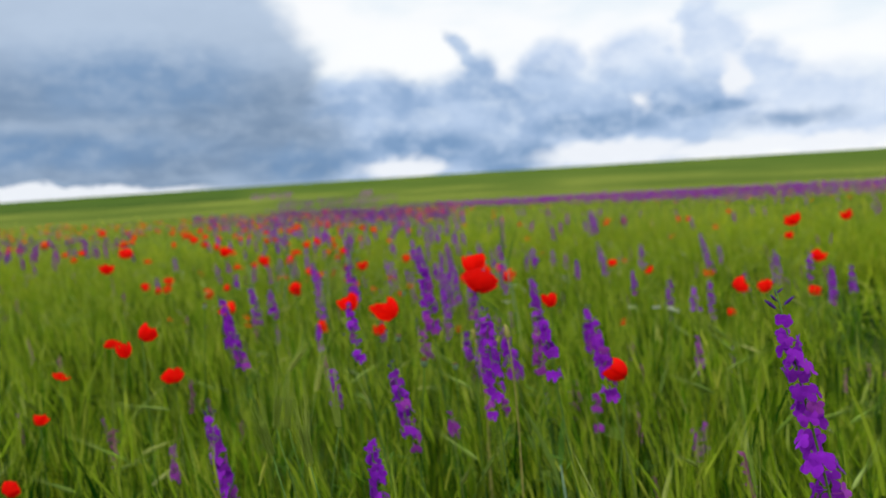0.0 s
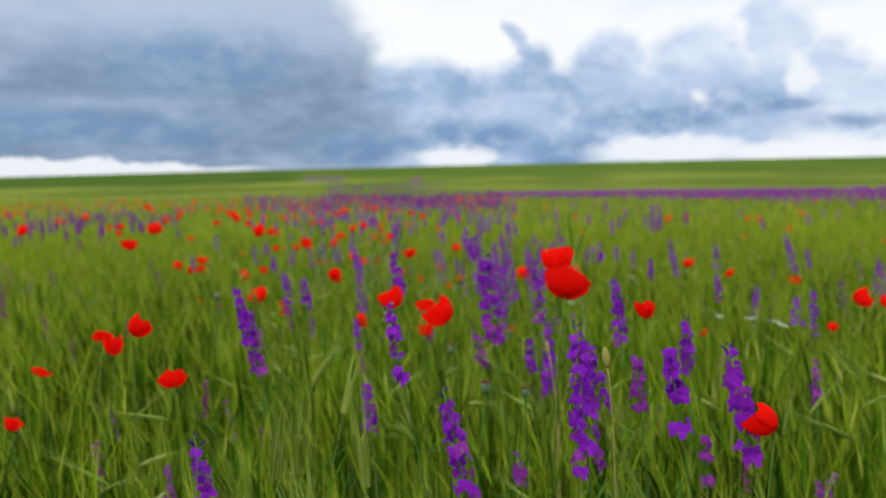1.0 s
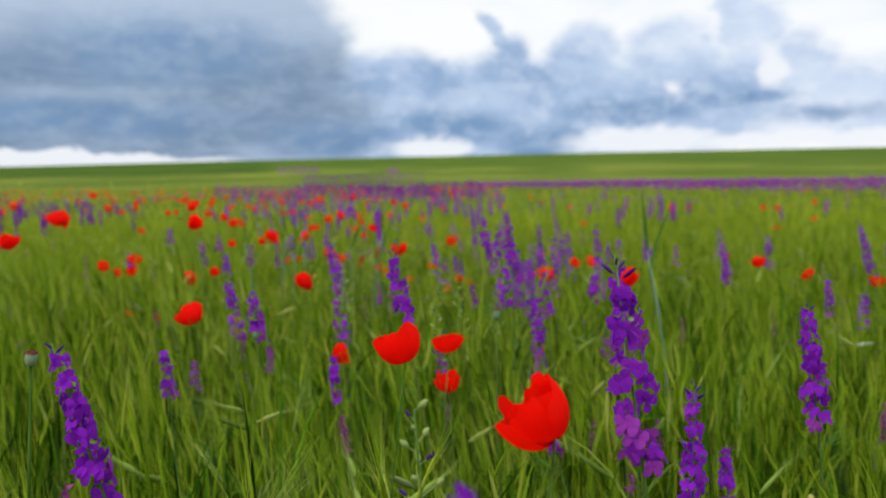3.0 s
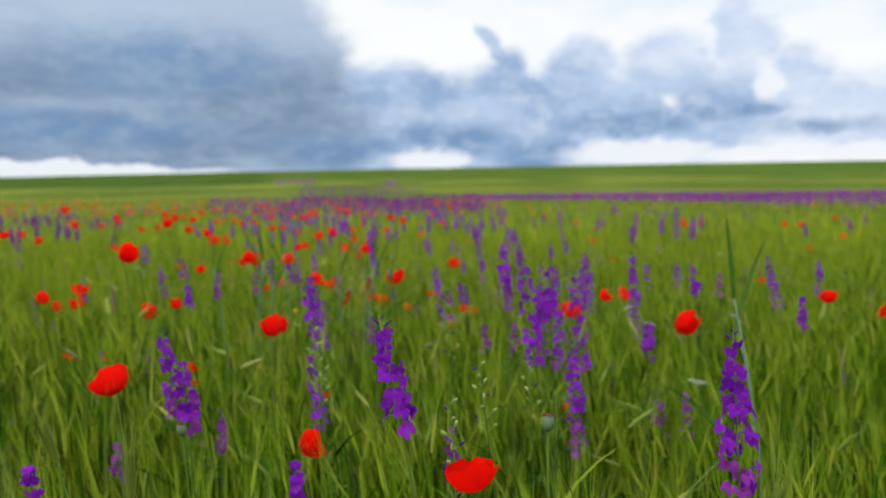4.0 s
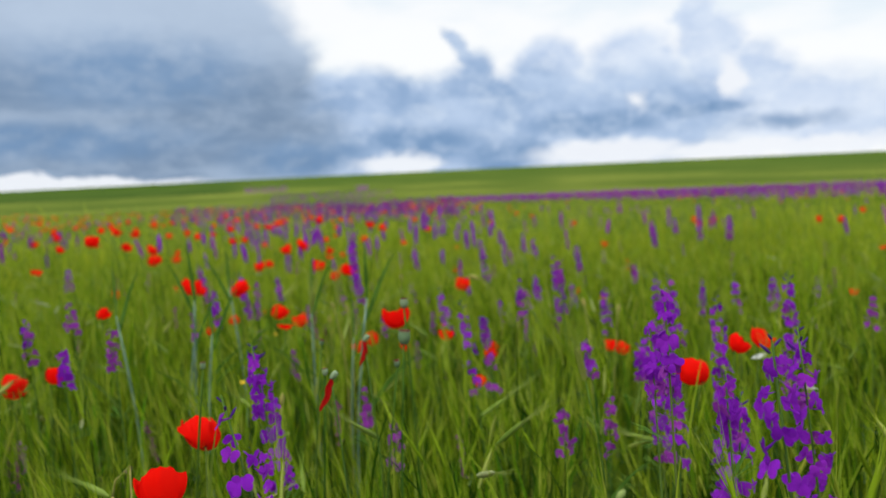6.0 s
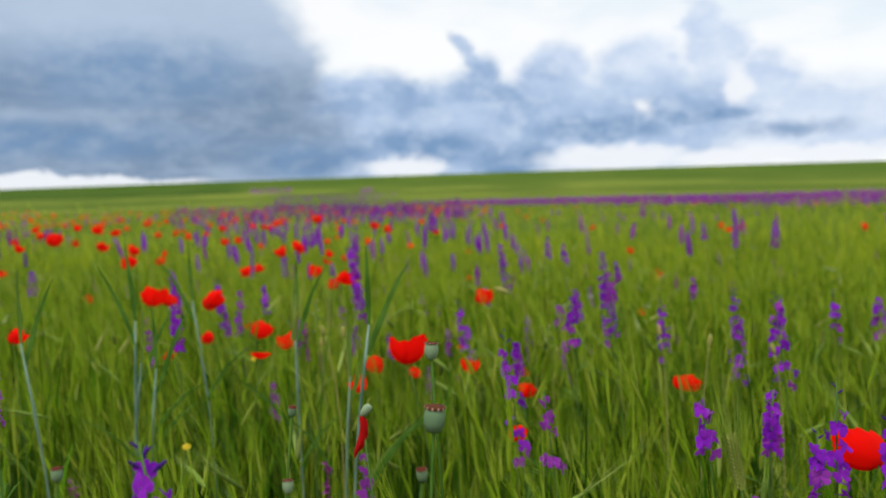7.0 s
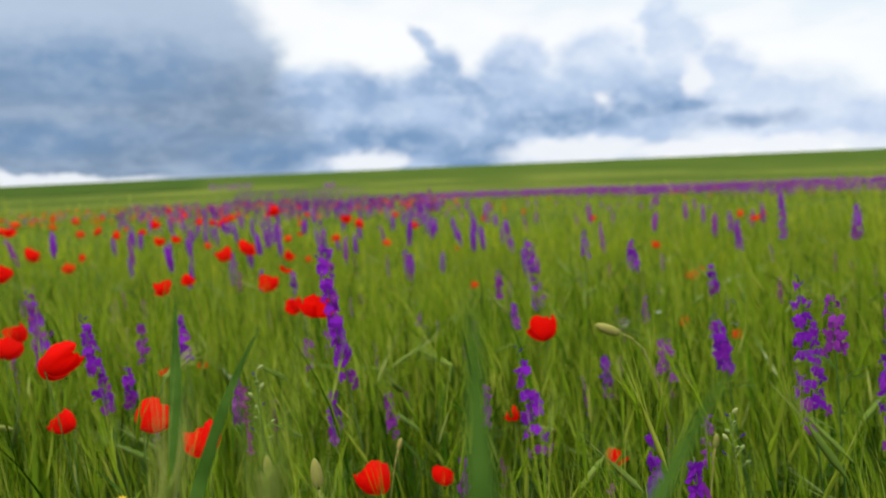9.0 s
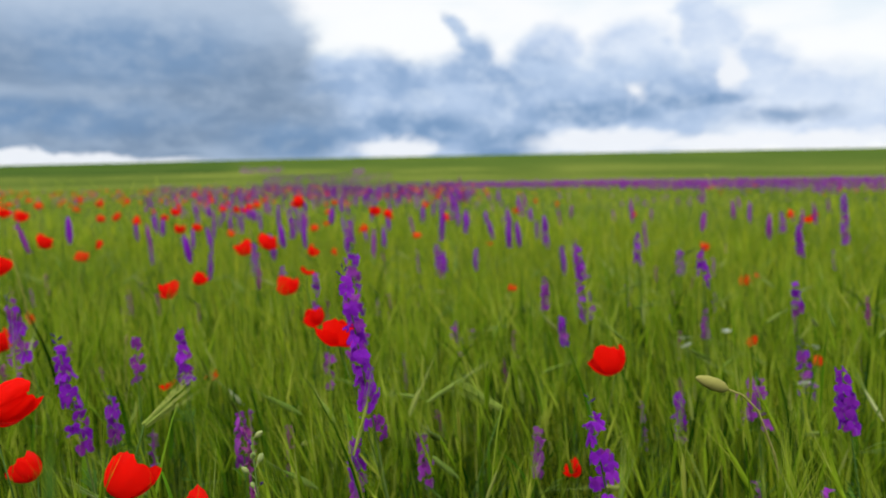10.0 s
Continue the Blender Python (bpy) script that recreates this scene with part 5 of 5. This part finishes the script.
poppy(-0.74, 8.79, 0.79, 0.068)
poppy(-2.98, 8.93, 0.71, 0.061)
poppy(1.21, 9.02, 0.54, 0.062)
poppy(-1.91, 9.03, 0.79, 0.067)
poppy(-2.36, 9.05, 0.61, 0.049)
poppy(-1.84, 9.20, 0.69, 0.055)
poppy(-1.94, 9.20, 0.68, 0.068)
poppy(-1.02, 9.23, 0.53, 0.046)
poppy(-2.33, 9.24, 0.76, 0.057)
poppy(-2.98, 9.36, 0.78, 0.058)
poppy(0.01, 9.92, 0.51, 0.042)
poppy(-2.73, 9.96, 0.72, 0.064)
poppy(-1.87, 10.14, 0.59, 0.061)
poppy(-4.09, 10.17, 0.68, 0.068)
poppy(2.45, 10.18, 0.63, 0.068)
poppy(-0.51, 10.25, 0.55, 0.055)
poppy(-3.96, 10.29, 0.78, 0.068)
poppy(-2.44, 10.45, 0.70, 0.056)
poppy(-1.93, 10.59, 0.75, 0.057)
poppy(-1.78, 10.65, 0.78, 0.068)
poppy(-1.23, 10.67, 0.63, 0.052)
poppy(2.88, 10.90, 0.62, 0.068)
poppy(1.39, 11.13, 0.64, 0.051)
larkspur(0.07, 3.97, 0.75, 0.22, -2, 0.046)
larkspur(0.23, 4.17, 0.78, 0.25, -4, 0.050)
larkspur(0.11, 3.86, 0.64, 0.16, -3, 0.042)
larkspur(0.10, 3.76, 0.70, 0.17, 2, 0.046)
larkspur(0.10, 4.16, 0.67, 0.13, -4, 0.036)
larkspur(0.14, 4.19, 0.72, 0.16, -2, 0.044)
larkspur(0.13, 4.34, 0.67, 0.13, 0, 0.038)
larkspur(0.07, 4.04, 0.62, 0.12, -5, 0.040)
larkspur(0.01, 4.14, 0.60, 0.12, 1, 0.036, pale=True)
poppy_bud(-0.65, 5.22, 0.60, 0.026)
poppy_bud(0.01, 5.46, 0.51, 0.024)
poppy_bud(-0.49, 5.48, 0.53, 0.020)
poppy_bud(-1.67, 6.78, 0.76, 0.020)
poppy_bud(-0.58, 3.99, 0.66, 0.022)
poppy_bud(-0.74, 3.68, 0.62, 0.014)
poppy_bud(-1.21, 6.40, 0.58, 0.022)
wheat_stalk(-0.94, 4.74, 0.90, 2)
wheat_stalk(-0.95, 5.10, 0.89, -5)
wheat_stalk(-0.465, 4.52, 0.92, 4)
wheat_stalk(-0.66, 4.87, 0.86, -3)
wheat_stalk(-0.885, 4.68, 0.80, 0)
wheat_stalk(-1.11, 4.62, 0.88, -6)
wheat_stalk(-0.52, 4.64, 0.78, -2)
wheat_stalk(-0.99, 4.89, 0.76, 2)
wheat_stalk(0.31, 3.11, 0.98, -6)
wheat_stalk(0.23, 1.36, 0.67, 5)
white_umbel(0.39, 6.74, 0.50)
white_umbel(0.34, 6.94, 0.44)
white_umbel(0.36, 6.24, 0.48)
white_umbel(0.65, 6.73, 0.45)
white_umbel(0.27, 6.74, 0.46)
white_umbel(0.82, 3.03, 0.58)
white_umbel(0.89, 2.92, 0.59)
white_umbel(0.35, 3.39, 0.58)
white_umbel(0.50, 4.35, 0.54)
white_umbel(0.79, 4.35, 0.57)
white_umbel(0.49, 5.34, 0.56)
white_umbel(0.46, 4.49, 0.58)
white_umbel(0.89, 2.76, 0.61)
white_umbel(0.83, 2.53, 0.64)
yellow_daisy(-0.84, 5.27, 0.55)
yellow_daisy(-0.75, 4.42, 0.59)
barley_stalk(-0.56, 4.70, 0.72, 3)
barley_stalk(-0.65, 4.81, 0.68, -6)
barley_stalk(-0.26, 1.20, 0.70, -25)
barley_stalk(-0.16, 1.21, 0.69, 10)
barley_stalk(-0.26, 1.30, 0.67, -18)
barley_stalk(-0.23, 1.03, 0.71, -25)
barley_stalk(-0.17, 0.98, 0.71, -15)
barley_stalk(-0.07, 3.98, 0.67, -14)
barley_stalk(-0.26, 1.63, 0.65, 30)
barley_stalk(-0.37, 1.90, 0.64, 40)
barley_stalk(-0.72, 2.72, 0.65, -20)
barley_stalk(-0.58, 2.62, 0.64, -4)
barley_stalk(-0.86, 5.54, 0.64, 78)
barley_stalk(0.12, 2.48, 0.65, -10)
barley_stalk(-0.38, 5.77, 0.58, 75)
barley_stalk(-1.10, 3.72, 0.69, 80)
seed_pod(-0.37, 3.91, 0.77, 0.019)
seed_pod(-0.37, 4.01, 0.81, 0.014)
seed_pod(-0.52, 4.06, 0.74, 0.009)
seed_pod(-0.38, 3.86, 0.74, 0.009)
seed_pod(-0.49, 3.87, 0.73, 0.009)
seed_pod(-0.67, 3.86, 0.75, 0.009)
seed_pod(-0.08, 1.78, 0.73, 0.014)
seed_pod(-0.02, 1.58, 0.71, 0.015)
seed_pod(0.05, 1.66, 0.68, 0.013)
seed_pod(-0.09, 2.58, 0.74, 0.015)
seed_pod(-0.59, 1.97, 0.81, 0.012)
seed_pod(-0.59, 2.82, 0.66, 0.014)
spent_poppy(-0.49, 3.78, 0.71)
spent_poppy(-0.46, 4.00, 0.72)
poppy_bud(0.10, 1.79, 0.73, 0.024, 12)
poppy_bud(0.16, 1.83, 0.70, 0.022, -20)
poppy_bud(0.14, 1.39, 0.80, 0.030, 8)
poppy_bud(-0.58, 4.75, 0.71, 0.022, 15)
poppy_bud(-0.57, 5.02, 0.66, 0.030, 6)
poppy_bud(0.11, 4.81, 0.68, 0.026, 10)
poppy_bud(0.19, 4.74, 0.67, 0.026, -8)
poppy_bud(0.27, 4.64, 0.67, 0.024, 14)
poppy_bud(-0.15, 5.50, 0.69, 0.044, 68)
seed_raceme(-0.16, 2.78, 0.76, 0.10, -6)
seed_raceme(-0.07, 2.98, 0.73, 0.12, 5)
seed_raceme(-0.20, 2.63, 0.75, 0.12, 3)
seed_raceme(-0.21, 3.25, 0.77, 0.12, -8)
seed_raceme(-0.43, 3.00, 0.77, 0.10, -4)
seed_raceme(-0.68, 5.34, 0.69, 0.11, 4)
seed_raceme(-0.42, 2.98, 0.75, 0.11, 6)
seed_raceme(-0.20, 1.79, 0.81, 0.09, 3)
seed_raceme(-0.05, 5.28, 0.61, 0.08, -3)
